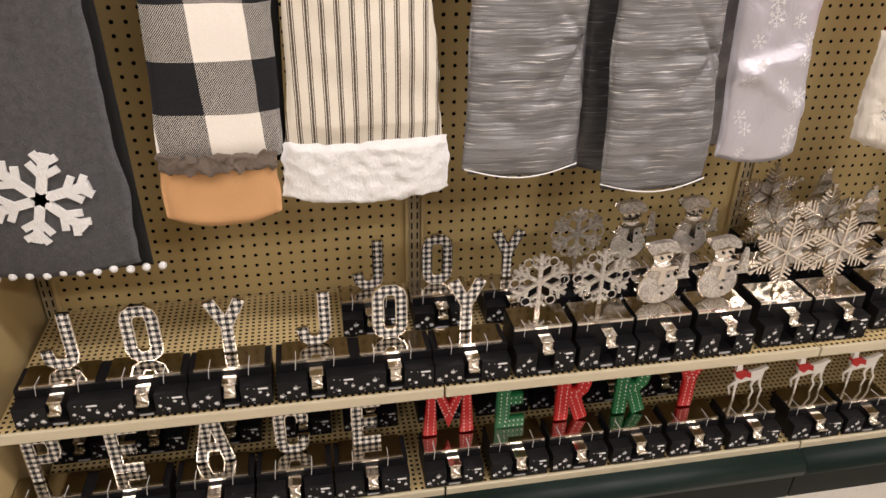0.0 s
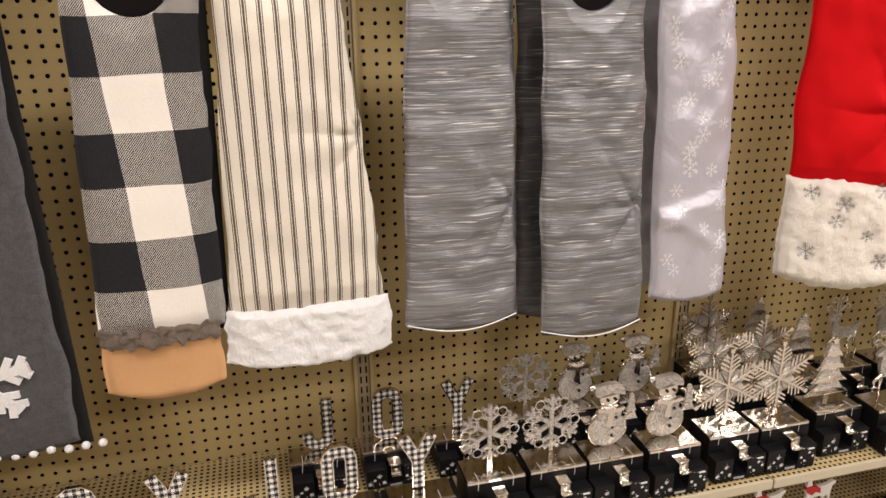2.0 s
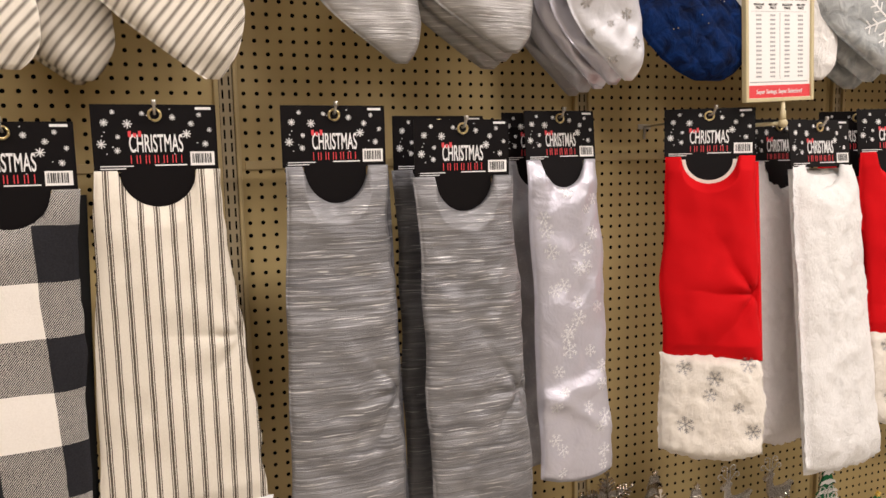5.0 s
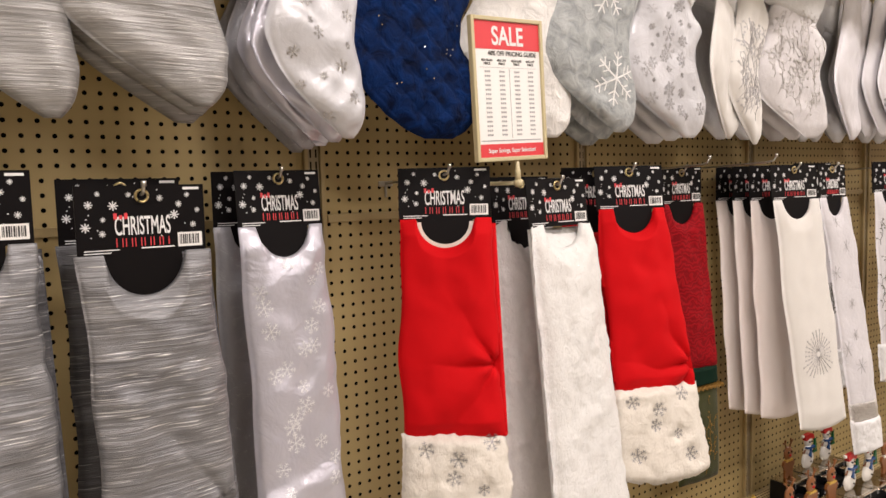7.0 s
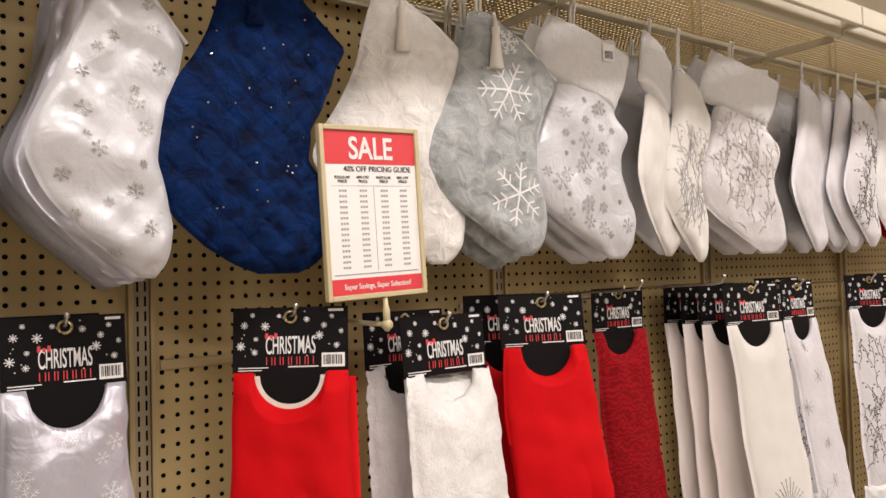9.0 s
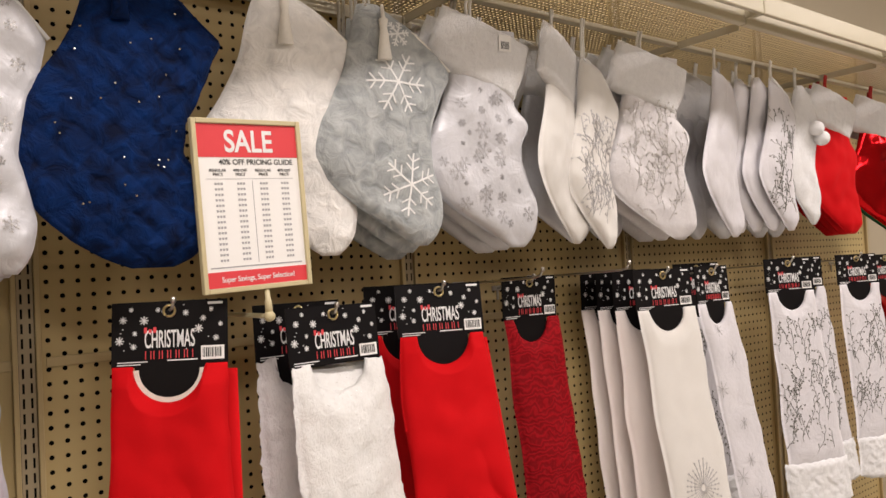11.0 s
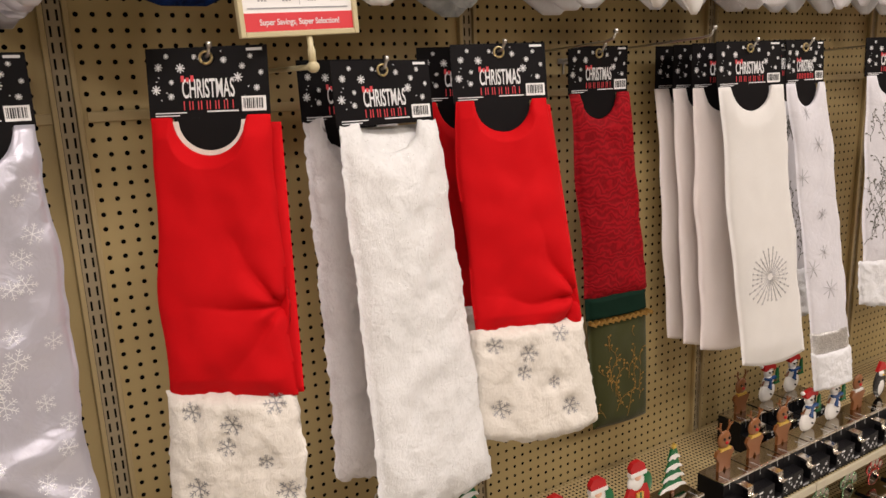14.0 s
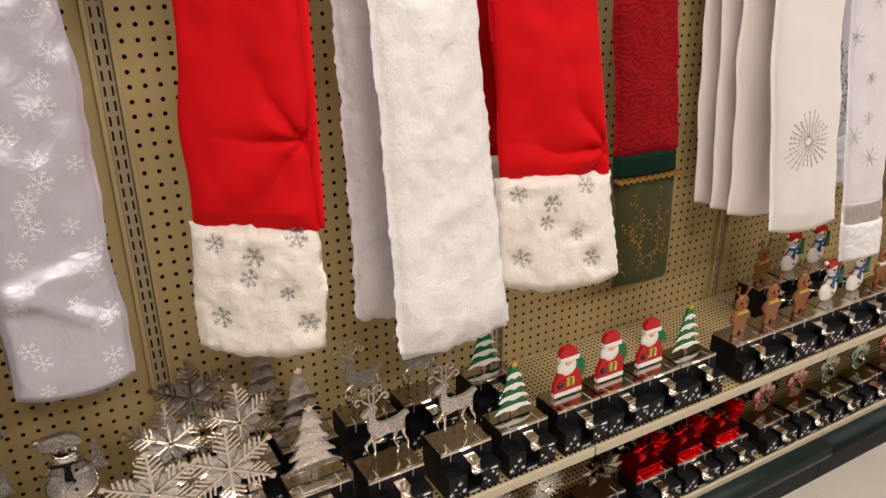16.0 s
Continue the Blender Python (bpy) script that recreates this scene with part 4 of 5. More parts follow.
for vx, vy, yaw, hk in ((2.47, -0.15, -8, False), (2.800, -0.25, -17, True), (3.03, -0.17, -17, False), (3.255, -0.25, -17, True)):
    v = skirt(vx, vy, yaw, 0.185, LILAC_WHITE, 0.765, "white tree skirt with dark sprigs and plush cuff", spread=(0.02, 0.07), cuff=FUR_WHITE, cuff_h=0.135, cuff_label="white plush cuff", lean=-3, hook=hk, drop=0.008)
    part("sprig_embroidery", drape(vines(int(vx * 10), -0.075, 0.10, -0.585, -0.17, -0.0165, 46), v), DARK_THREAD, v, "dark silver sprigs")
skirt(3.60, -0.2, -12, 0.19, RED_FOIL, 0.78, "red sequinned tree skirt", spread=(0.0, 0.04))
peg_hook(1.70, 1.500, 0.30)
peg_hook(1.95, 1.505, 0.33)


# ---- sale sign on its arm ----
sign = thing("sale_sign", pose(1.064, -0.287, 1.523, 0, -2.6, 2), "beige framed sale price sign on a peg arm", "sign")
part("backing", boxed(-0.090, 0.090, -0.002, 0.003, 0.004, 0.276), PAPER, sign, "white price sheet")
for nm, a in (("frame_side", (-0.095, -0.087, -0.007, 0.006, 0.0, 0.280)), ("frame_side", (0.087, 0.095, -0.007, 0.006, 0.0, 0.280)), ("frame_end", (-0.087, 0.087, -0.0065, 0.006, 0.0, 0.008)), ("frame_end", (-0.087, 0.087, -0.0065, 0.006, 0.272, 0.280))):
    part(nm, boxed(*a, 0.0015), SIGN_FRAME, sign, "beige plastic frame")
part("red_banner", boxed(-0.0868, 0.0868, -0.0028, -0.0021, 0.218, 0.2715), PRINT_RED, sign, "red banner")
part("red_strip", boxed(-0.0868, 0.0868, -0.0028, -0.0021, 0.0085, 0.034), PRINT_RED, sign, "red strip")
lettered("sale_word", "SALE", 0.050, PRINT_WHITE, sign, 0, -0.0032, 0.227, bold=0.0010, squeeze=0.80, label="white lettering")
lettered("guide_line", "40% OFF PRICING GUIDE", 0.0125, PRINT_BLACK, sign, 0.012, -0.0026, 0.206, squeeze=0.94, bold=0.0001, label="black lettering")
lettered("slogan", "Super Savings, Super Selection!", 0.0122, PRINT_WHITE, sign, 0, -0.0032, 0.017, squeeze=0.84, bold=0.0001, label="white lettering")
for k, cx in enumerate((-0.056, -0.018, 0.022, 0.060)):
    lettered("column_heading", "REGULAR\nPRICE" if k % 2 == 0 else "40% OFF\nPRICE", 0.0066, PRINT_BLACK, sign, cx, -0.0026, 0.1945, label="small heading")
    bm = bmesh.new()
    for j in range(15):
        z = 0.175 - j * 0.0088
        for q in range(3):
            box(bm, cx - 0.007 + 0.005 * q, cx - 0.0035 + 0.005 * q, -0.0026, -0.0021, z - 0.0018, z + 0.0018)
    part("price_column", bm, PRINT_GREY, sign, "small price figures")
part("rule", boxed(0.0015, 0.0021, -0.0026, -0.0021, 0.045, 0.180), PRINT_GREY, sign)
part("rule", boxed(-0.08, 0.08, -0.0026, -0.0021, 0.0395, 0.0415), PRINT_GREY, sign)
part("rule", boxed(-0.076, 0.076, -0.0026, -0.0021, 0.1825, 0.1831), PRINT_GREY, sign)
part("post", tube(bmesh.new(), [(0.012, 0, 0.0), (0.013, 0, -0.018), (0.013, 0, -0.020), (0.013, 0, -0.044)], [0.0045, 0.0045, 0.006, 0.006], 12), SIGN_FRAME, sign, "beige post", None, True)
part("ball", tube(bmesh.new(), [(0.013, 0.006 * s, -0.046) for s in (-1.6, -1, 0, 1, 1.6)], [0.004, 0.008, 0.0095, 0.008, 0.004], 12), SIGN_FRAME, sign, "", None, True)
part("arm", tube(bmesh.new(), [(0.013, 0.0, -0.046), (0.013, 0.283, -0.046)], 0.0042, 8), SIGN_FRAME, sign, "beige arm", None, True)


# ---- stockings hanging from the top rack ----
SOCK = [(0.0, -0.022, 0.016), (-0.05, -0.034, 0.095), (-0.115, -0.052, 0.165), (-0.15, -0.066, 0.150), (-0.20, -0.092, 0.128), (-0.25, -0.122, 0.108), (-0.295, -0.136, 0.106), (-0.345, -0.104, 0.122), (-0.39, -0.052, 0.134), (-0.43, 0.008, 0.130), (-0.458, 0.050, 0.114), (-0.470, 0.070, 0.096)]
SOCK_ROUND = SOCK[:7] + [(-0.345, -0.128, 0.138), (-0.39, -0.100, 0.150), (-0.43, -0.058, 0.140), (-0.458, -0.012, 0.112), (-0.470, 0.020, 0.085)]
SOCK_CUFF = [(0.0, -0.030, 0.10), (-0.05, -0.045, 0.10), (-0.12, -0.062, 0.095), (-0.16, -0.070, 0.085)] + [(z, a * 0.95, b) for z, a, b in SOCK[4:]]


def stocking(x, z, y, yaw, mat, label, size=1.0, cuff=None, thick=0.020, quilt=0.0, wrinkle=0.012, folds=0.003, roll=0.0, loop=RIBBON, wide=1.07, seed=0.0, tassel=None, shape=None, dense=1):
    t = thing("christmas_stocking", pose(x, y, z, 0, roll, yaw), label, "stocking", "stockings under the top rack")
    rows = [(a * size, b * size * wide, c * size * wide) for a, b, c in (shape or (SOCK_CUFF if cuff else SOCK))]
    part("sock", pillow(rows, thick, 30 * dense, 56 * dense, wrinkle, x * 7 + seed + y * 31, None, folds, quilt, wob=0.012), mat, t, "", None, True)
    if cuff:
        a = Matrix.Rotation(radians(19), 4, "Y")
        part("cuff", pillow([(0.016, -0.072 * wide, 0.135 * wide), (-0.05, -0.078 * wide, 0.140 * wide), (-0.118, -0.076 * wide, 0.130 * wide)], thick * 1.3, 34, 24, 0.004, x, None, rough=0.0022), cuff, t, "white plush cuff", pose(0, -0.001, 0) @ a, True)
    else:
        part("edge_cord", tube(bmesh.new(), [(-0.018 * size, -0.010, -0.004), (0.085 * size * wide, -0.014, -0.052 * size), (0.160 * size * wide, -0.006, -0.115 * size)], 0.003), tassel or WHITE_THREAD, t, "edge cord", None, True)
    dz = RACK_Z - 0.012 - z
    part("loop", tube(bmesh.new(), [(-0.012, 0, -0.02), (-0.012, -0.002, dz * 0.6), (-0.004, 0, dz), (0.004, 0, dz), (0.0, 0.002, dz * 0.6), (-0.004, 0, -0.02)], 0.0035), loop, t, "hanging loop", None, True)
    if tassel:
        part("tassel", tube(bmesh.new(), [(0.012, -0.026, -0.005), (0.012, -0.030, -0.03), (0.012, -0.030, -0.034), (0.012, -0.030, -0.05), (0.012, -0.030, -0.11)], [0.003, 0.004, 0.009, 0.007, 0.014], 12), tassel, t, "thread tassel", None, True)
    return t


for k in range(3):
    stocking(-0.32 - 0.02 * k + 0.17 * (k == 0), 2.06, -0.25 + 0.06 * k, 0, STRIPE_TURN, "cream ticking-stripe Christmas stocking", 1.08, seed=k, wide=0.88)
stocking(-0.45, 2.03, -0.26, 0, STRIPE_TURN, "cream ticking-stripe Christmas stocking", 1.0, seed=5)
stocking(0.170, 2.05, -0.25, 0, CRINKLE_TURN, "silver-grey crinkled Christmas stocking", 0.99, folds=0.007, wide=0.88)
for k in range(3):
    stocking(0.372, 2.078 - 0.008 * k, -0.255 + 0.05 * k, 2 * k, CRINKLE_TURN, "silver-grey crinkled Christmas stocking in a stack", 1.0, folds=0.007, seed=k, wide=1.0)
for k, m_ in enumerate((WHITE_SATIN, SILVER_SATIN, SILVER_SATIN, GREY_SATIN, GREY_SATIN)):
    s = stocking(0.655 - 0.008 * k, 2.015 - 0.004 * k, -0.255 + 0.042 * k, 4, m_, "white satin stocking with silver snowflakes" if k == 0 else "grey satin stocking in a stack", 0.96, wrinkle=0.016, folds=0.014, wide=0.75, seed=k)
    if k == 0:
        part("snowflake_embroidery", drape(stamps(6, [(0.02 + 0.055 * math.sin(2.4 * j) - 0.02 * (j > 10), -0.05 - 0.0175 * j) for j in range(22)], -0.0225, 0.006, 0.013), s), GLITTER, s, "silver glitter snowflakes")
navy = stocking(0.852, 2.05, -0.255, -3, BLUE_VELVET, "navy quilted velvet stocking with crystal studs", 1.03, quilt=0.0038, thick=0.026, tassel=BLUE_VELVET, shape=SOCK_ROUND, dense=3, wide=1.0)
rnd = random.Random(21)
bm = bmesh.new()
for k in range(26):
    px, pz = rnd.uniform(-0.08, 0.10), rnd.uniform(-0.40, -0.05)
    flake(bm, px, pz, 0.0013, -0.030, -0.018, 0.002, 4, False)
part("stud_trim", drape(bm, navy), NICKEL, navy, "tiny crystal studs")
stocking(1.14, 2.065, -0.215, -6, CREAM_VELVET, "cream crushed velvet stocking with ivory tassel", 1.04, quilt=0.0008, tassel=TASSEL)
for k in range(3):
    s = stocking(1.325, 2.052 - 0.012 * k, -0.25 + 0.05 * k, -6, ICE_VELVET, "ice-grey velvet stocking with white snowflakes" if k == 0 else "ice-grey velvet stocking in a stack", 0.985, tassel=TASSEL, seed=k)
    if k == 0:
        bm = flake(bmesh.new(), 0.038, -0.15, 0.062, -0.0225, -0.010, 0.0036)
        flake(bm, 0.060, -0.345, 0.062, -0.0225, -0.010, 0.0038, turn=20)
        flake(bm, 0.045, -0.055, 0.026, -0.0225, -0.010, 0.003, turn=12)
        part("white_embroidery", drape(bm, s), WHITE_THREAD, s, "white embroidered snowflakes")
SNOWY = [(0.03, -0.16), (0.075, -0.2), (-0.03, -0.23), (-0.06, -0.31), (0.04, -0.29), (0.09, -0.35), (0.0, -0.36), (0.11, -0.40), (0.06, -0.42), (-0.01, -0.28), (0.05, -0.24), (-0.09, -0.29)]
for k in range(3):
    s = stocking(1.575, 2.050 - 0.004 * k, -0.25 + 0.055 * k, -10, WHITE_SATIN, "white satin stocking with silver snowflakes and plush cuff" if k == 0 else "white satin stocking in a stack", 1.0, FUR_WHITE, seed=k)
    if k == 0:
        part("snowflake_embroidery", drape(stamps(9, SNOWY + [(0.05 * math.sin(2.1 * j), -0.14 - 0.014 * j) for j in range(20)], -0.0225, 0.005, 0.022), s), SILVER_THREAD, s, "silver snowflakes")
        part("barcode_tag", boxed(0.048, 0.078, -0.0305, -0.0295, -0.055, -0.020), PAPER, s, "white barcode tag")
        bm = bmesh.new()
        for j in range(7):
            box(bm, 0.053 + 0.003 * j, 0.0545 + 0.003 * j, -0.0311, -0.0306, -0.050, -0.034)
        part("barcode", bm, PRINT_BLACK, s)
s = stocking(1.82, 2.055, -0.25, 22, CREAM_CLOTH, "cream velour stocking with plush cuff, turned sideways", 1.0, FUR_WHITE, wide=0.95)
s = stocking(1.93, 2.03, -0.245, 4, CREAM_CLOTH, "cream stocking with a beaded silver tree", 0.98, wide=0.72)
part("beaded_tree", drape(vines(31, -0.07, 0.09, -0.40, -0.14, -0.0215, 52), s), SILVER_THREAD, s, "silver beaded tree")
for k in range(3):
    s = stocking(2.14 + 0.01 * k, 2.062, -0.25 + 0.06 * k, -16, GLITTER_WHITE, "white glitter scroll stocking with plush cuff", 1.01, FUR_WHITE, seed=k)
    if k == 0:
        part("scroll_embroidery", drape(vines(12, -0.10, 0.12, -0.44, -0.13, -0.0225, 46), s), GLITTER, s, "silver glitter scrolls")
for bx in (1.70, 1.90, 2.02, 2.34, 2.42, 2.56, 2.76, 2.86):
    stocking(bx, 2.06, -0.13, -4, WHITE_SATIN, "white satin stocking hanging behind others", 1.0, FUR_WHITE, seed=bx)
stocking(2.47, 2.07, -0.25, 14, LILAC_WHITE, "white embroidered stocking turned sideways", 1.02)
for k in range(4):
    s = stocking(2.62 + 0.045 * k, 2.075, -0.17 - 0.03 * k, 2, LILAC_WHITE, "white stocking with dark sprigs", 1.0, seed=k, wide=0.8)
    if k == 3:
        part("sprig_embroidery", drape(vines(41, -0.06, 0.09, -0.43, -0.1, -0.0215, 34), s), DARK_THREAD, s, "dark silver sprigs")
s = stocking(2.92, 2.07, -0.25, -4, FUR_WHITE, "white plush stocking with pompoms", 0.95, wide=0.7)
for k in range(2):
    bm = bmesh.new()
    bmesh.ops.create_icosphere(bm, subdivisions=3, radius=0.024)
    part("pompom", bm, FUR_WHITE, s, "", pose(0.04 + 0.03 * k, -0.035, -0.14 - 0.03 * k), True)
for k in range(4):
    stocking(3.12 + 0.05 * k, 2.06, -0.25 + 0.05 * k, -10, RED_VELVET, "red velvet stocking with white plush cuff", 1.0, FUR_WHITE, loop=RED_RIBBON, seed=k)
stocking(3.46, 2.06, -0.25, -24, RED_FOIL, "red sequinned stocking with white plush cuff", 1.0, FUR_WHITE, loop=RED_RIBBON)
stocking(3.56, 2.05, -0.20, -24, GREEN_ENAMEL, "green sequinned stocking with white plush cuff", 1.0, FUR_WHITE, loop=RED_RIBBON)


# ---- stocking holders in their cartons ----
FOOT = {"height": 0.090}
LOW = 0.066


def carton(w, d=0.120, h=0.054, top=0.0855, back=-0.014):
    """A black carton: two printed blocks in front, with a notch between them for the hook, and a plinth behind."""
    t = thing("display_carton", pose(0, 0, -9), "black display carton printed with white snowflakes", "carton", "cartons of stocking holders")
    n = 0.017
    part("front_block", boxed(-w / 2, -n, -d, -d + 0.030, 0, h, 0.0012), BOX, t)
    part("front_block", boxed(n, w / 2, -d, -d + 0.030, 0, h, 0.0012), BOX, t)
    part("notch_floor", boxed(-n, n, -d + 0.001, -d + 0.030, 0, h * 0.22), BOX, t)
    part("plinth", boxed(-w / 2 + 0.0005, w / 2 - 0.0005, -d + 0.0302, back, 0, top), BOX, t)
    bm = bmesh.new()
    rnd = random.Random(5)
    for sgn in (-1, 1):
        for k in range(4):
            px = sgn * (n + (w / 2 - n) * (0.16 + 0.23 * k))
            flake(bm, px, h * (0.30 + 0.36 * ((k * 2 + (sgn > 0)) % 3) / 2), rnd.choice((0.0032, 0.0046)), -d - 0.0008, -d - 0.0001, 0.0007, 8, False)
        for k in range(9):
            px, pz = sgn * rnd.uniform(n + 0.003, w / 2 - 0.003), rnd.uniform(0.1, 0.9) * h
            box(bm, px, px + 0.0011, -d - 0.0008, -d - 0.0001, pz, pz + 0.0011)
    box(bm, w * 0.33, w * 0.45, -d - 0.0008, -d - 0.0001, h * 0.80, h * 0.87)
    part("snowflake_print", bm, PRINT_WHITE, t, "white snowflake print")
    part("grey_print", boxed(-0.012, 0.012, -d + 0.0001, -d + 0.0009, h * 0.05, h * 0.14), PRINT_GREY, t)
    return t


def holder(label):
    return thing("stocking_holder", pose(0, 0, -9), label, "stocking holder", "stocking holders on the shelves")


def holder_base(t, w=0.114, d=0.120, mat=None):
    """The plated foot with its hook; the origin is on the shelf, at the carton's back."""
    z = FOOT["height"]
    rear = -0.026 if z == LOW else -0.014
    mat = mat or CHROME
    part("foot", boxed(-w / 2, w / 2, -d + 0.036, rear, z - 0.004, z, 0.0012), mat, t)
    part("front_edge", boxed(-w / 2 - 0.001, w / 2 + 0.001, -d + 0.0304, -d + 0.0372, z - 0.0135, z + 0.0020, 0.0014), NICKEL, t, "folded front edge")
    part("hook_plate", boxed(-0.0125, 0.0125, -d - 0.0015, -d + 0.032, z - 0.0135, z - 0.0105, 0.0010), NICKEL, t)
    bm = bmesh.new()
    prof = [(-d - 0.001, z - 0.012), (-d - 0.004, z - 0.018), (-d - 0.003, z - 0.026), (-d - 0.008, z - 0.033), (-d - 0.014, z - 0.033), (-d - 0.017, z - 0.026)]
    sides = [[bm.verts.new((x, y, zz)) for y, zz in prof] for x in (-0.0095, 0.0095)]
    inner = [[bm.verts.new((x, y + 0.0026, zz + 0.0016)) for y, zz in prof] for x in (-0.0095, 0.0095)]
    for i in range(len(prof) - 1):
        bm.faces.new((sides[0][i], sides[1][i], sides[1][i + 1], sides[0][i + 1]))
        bm.faces.new((inner[0][i], inner[0][i + 1], inner[1][i + 1], inner[1][i]))
        bm.faces.new((sides[0][i], sides[0][i + 1], inner[0][i + 1], inner[0][i]))
        bm.faces.new((sides[1][i], inner[1][i], inner[1][i + 1], sides[1][i + 1]))
    for i in (0, -1):
        bm.faces.new((sides[0][i], inner[0][i], inner[1][i], sides[1][i]))
    bmesh.ops.recalc_face_normals(bm, faces=bm.faces)
    part("hook", bm, NICKEL, t, "bright strap hook", None, True)
    for tx in (-0.036, 0.034):
        part("tie", tube(bmesh.new(), [(tx, -d + 0.060, z + 0.001), (tx, -d + 0.031, z + 0.003), (tx - 0.002, -d + 0.0285, z - 0.018)], 0.0006, 4), CLEAR_TIE, t)


CLEAR_TIE = simple("clear_tie", (0.6, 0.6, 0.58), 0.2, vary=0.05, bump=0)
FY = -0.042


def fig(t, name, bm, mat, label="", y=FY, smooth=False):
    return part(name, bm, mat, t, label, pose(0, y, FOOT["height"]), smooth)


BASE_PARTS = {"foot", "front_edge", "hook_plate", "hook", "tie"}


def grown(t, k):
    """The holder with its figure k times as large on the same foot."""
    for o in t.children:
        if o.name.split(".")[0] not in BASE_PARTS:
            o.matrix_basis = o.matrix_basis @ Matrix.Diagonal((k, 1, k, 1))
    return t


def ribbon(bm, pts, w, y0, y1, closed=False):
    """A flat band of even width along points in x and z, mitred at the corners."""
    p = [Vector((a, b)) for a, b in pts]
    n = len(p)
    rows = []
    for i in range(n):
        prev, nxt = p[i - 1] if closed or i else None, p[(i + 1) % n] if closed or i < n - 1 else None
        d0 = (p[i] - prev).normalized() if prev is not None else (nxt - p[i]).normalized()
        d1 = (nxt - p[i]).normalized() if nxt is not None else d0
        q = Vector((-(d0.y + d1.y), d0.x + d1.x))
        q = q.normalized() if q.length > 1e-6 else Vector((-d0.y, d0.x))
        k = min(2.2, 1 / max(0.2, q.dot(Vector((-d0.y, d0.x))))) * w / 2
        rows.append([bm.verts.new((p[i].x + s_ * q.x * k, yy, p[i].y + s_ * q.y * k)) for s_, yy in ((1, y0), (-1, y0), (-1, y1), (1, y1))])
    for i in range(n if closed else n - 1):
        r0, r1 = rows[i], rows[(i + 1) % n]
        for k in range(4):
            bm.faces.new((r0[k], r0[(k + 1) % 4], r1[(k + 1) % 4], r1[k]))
    if not closed:
        bm.faces.new(rows[0])
        bm.faces.new(rows[-1][::-1])
    return bm


BOWL = [(-0.5, 1.0), (0.22, 1.0), (0.42, 0.93), (0.5, 0.83), (0.5, 0.66), (0.42, 0.56), (0.22, 0.48), (-0.5, 0.48)]
RING = [(0.2, 0.0), (0.4, 0.06), (0.5, 0.18), (0.5, 0.82), (0.4, 0.94), (0.2, 1.0), (-0.2, 1.0), (-0.4, 0.94), (-0.5, 0.82), (-0.5, 0.18), (-0.4, 0.06), (-0.2, 0.0)]
GLYPHS = {
    "J": [[(0.5, 1.08), (0.5, 0.2), (0.4, 0.06), (0.2, 0.0), (-0.15, 0.0), (-0.38, 0.08), (-0.48, 0.30)]],
    "O": [RING],
    "Y": [[(-0.62, 1.08), (0.0, 0.52), (0.62, 1.08)], [(0.0, 0.60), (0.0, -0.08)]],
    "P": [[(-0.5, -0.08), (-0.5, 1.0)], BOWL],
    "R": [[(-0.5, -0.08), (-0.5, 1.0)], BOWL, [(-0.05, 0.48), (0.5, -0.08)]],
    "E": [[(0.56, 1.0), (-0.5, 1.0), (-0.5, 0.0), (0.56, 0.0)], [(-0.5, 0.5), (0.40, 0.5)]],
    "A": [[(-0.60, -0.08), (-0.12, 1.0), (0.12, 1.0), (0.60, -0.08)], [(-0.42, 0.30), (0.42, 0.30)]],
    "C": [[(0.5, 0.68), (0.5, 0.82), (0.4, 0.94), (0.2, 1.0), (-0.2, 1.0), (-0.4, 0.94), (-0.5, 0.82), (-0.5, 0.18), (-0.4, 0.06), (-0.2, 0.0), (0.2, 0.0), (0.4, 0.06), (0.5, 0.18), (0.5, 0.32)]],
    "M": [[(-0.62, -0.08), (-0.55, 1.0), (0.0, 0.30), (0.55, 1.0), (0.62, -0.08)]],
}


def letter_holder(ch, mat, edge, label, h=0.115, dots=False):
    t = holder(label)
    holder_base(t, 0.114 if dots else 0.124)
    stroke = 0.024 if dots else 0.018
    wide, tall = (0.062 if ch in "M" else 0.044), h - stroke
    front, back, trim = bmesh.new(), bmesh.new(), bmesh.new()
    for k, pts in enumerate(GLYPHS[ch]):
        line = [(x * wide, 0.002 + stroke / 2 + z * tall) for x, z in pts]
        loop = pts is RING
        ribbon(front, line, stroke, -0.004 - 0.0004 * k, 0.0, loop)
        ribbon(back, line, stroke + 0.005, -0.0022 - 0.0003 * k, 0.006 - 0.0003 * k, loop)
        if dots:
            for p, q in zip(line, line[1:]):
                ln = math.hypot(q[0] - p[0], q[1] - p[1])
                for j in range(max(1, int(ln / 0.009))):
                    f = (j + 0.5) / max(1, int(ln / 0.009))
                    for side in (-0.26, 0.26):
                        px = p[0] + (q[0] - p[0]) * f - (q[1] - p[1]) / ln * stroke * side
                        pz = p[1] + (q[1] - p[1]) * f + (q[0] - p[0]) / ln * stroke * side
                        box(trim, px - 0.0009, px + 0.0009, -0.0060, -0.0046 + 0.0004, pz - 0.0009, pz + 0.0009)
    for nm, bm, mt in (("letter", front, mat), ("letter_edge", back, edge)):
        for v in bm.verts:
            v.co = Vector((v.co.x, v.co.z, -v.co.y))
        bmesh.ops.recalc_face_normals(bm, faces=bm.faces)
        part(nm, bm, mt, t, "", pose(0, FY, FOOT["height"], 90))
    if dots:
        fig(t, "dot_trim", trim, WHITE_ENAMEL)
    else:
        trim.free()
    return t


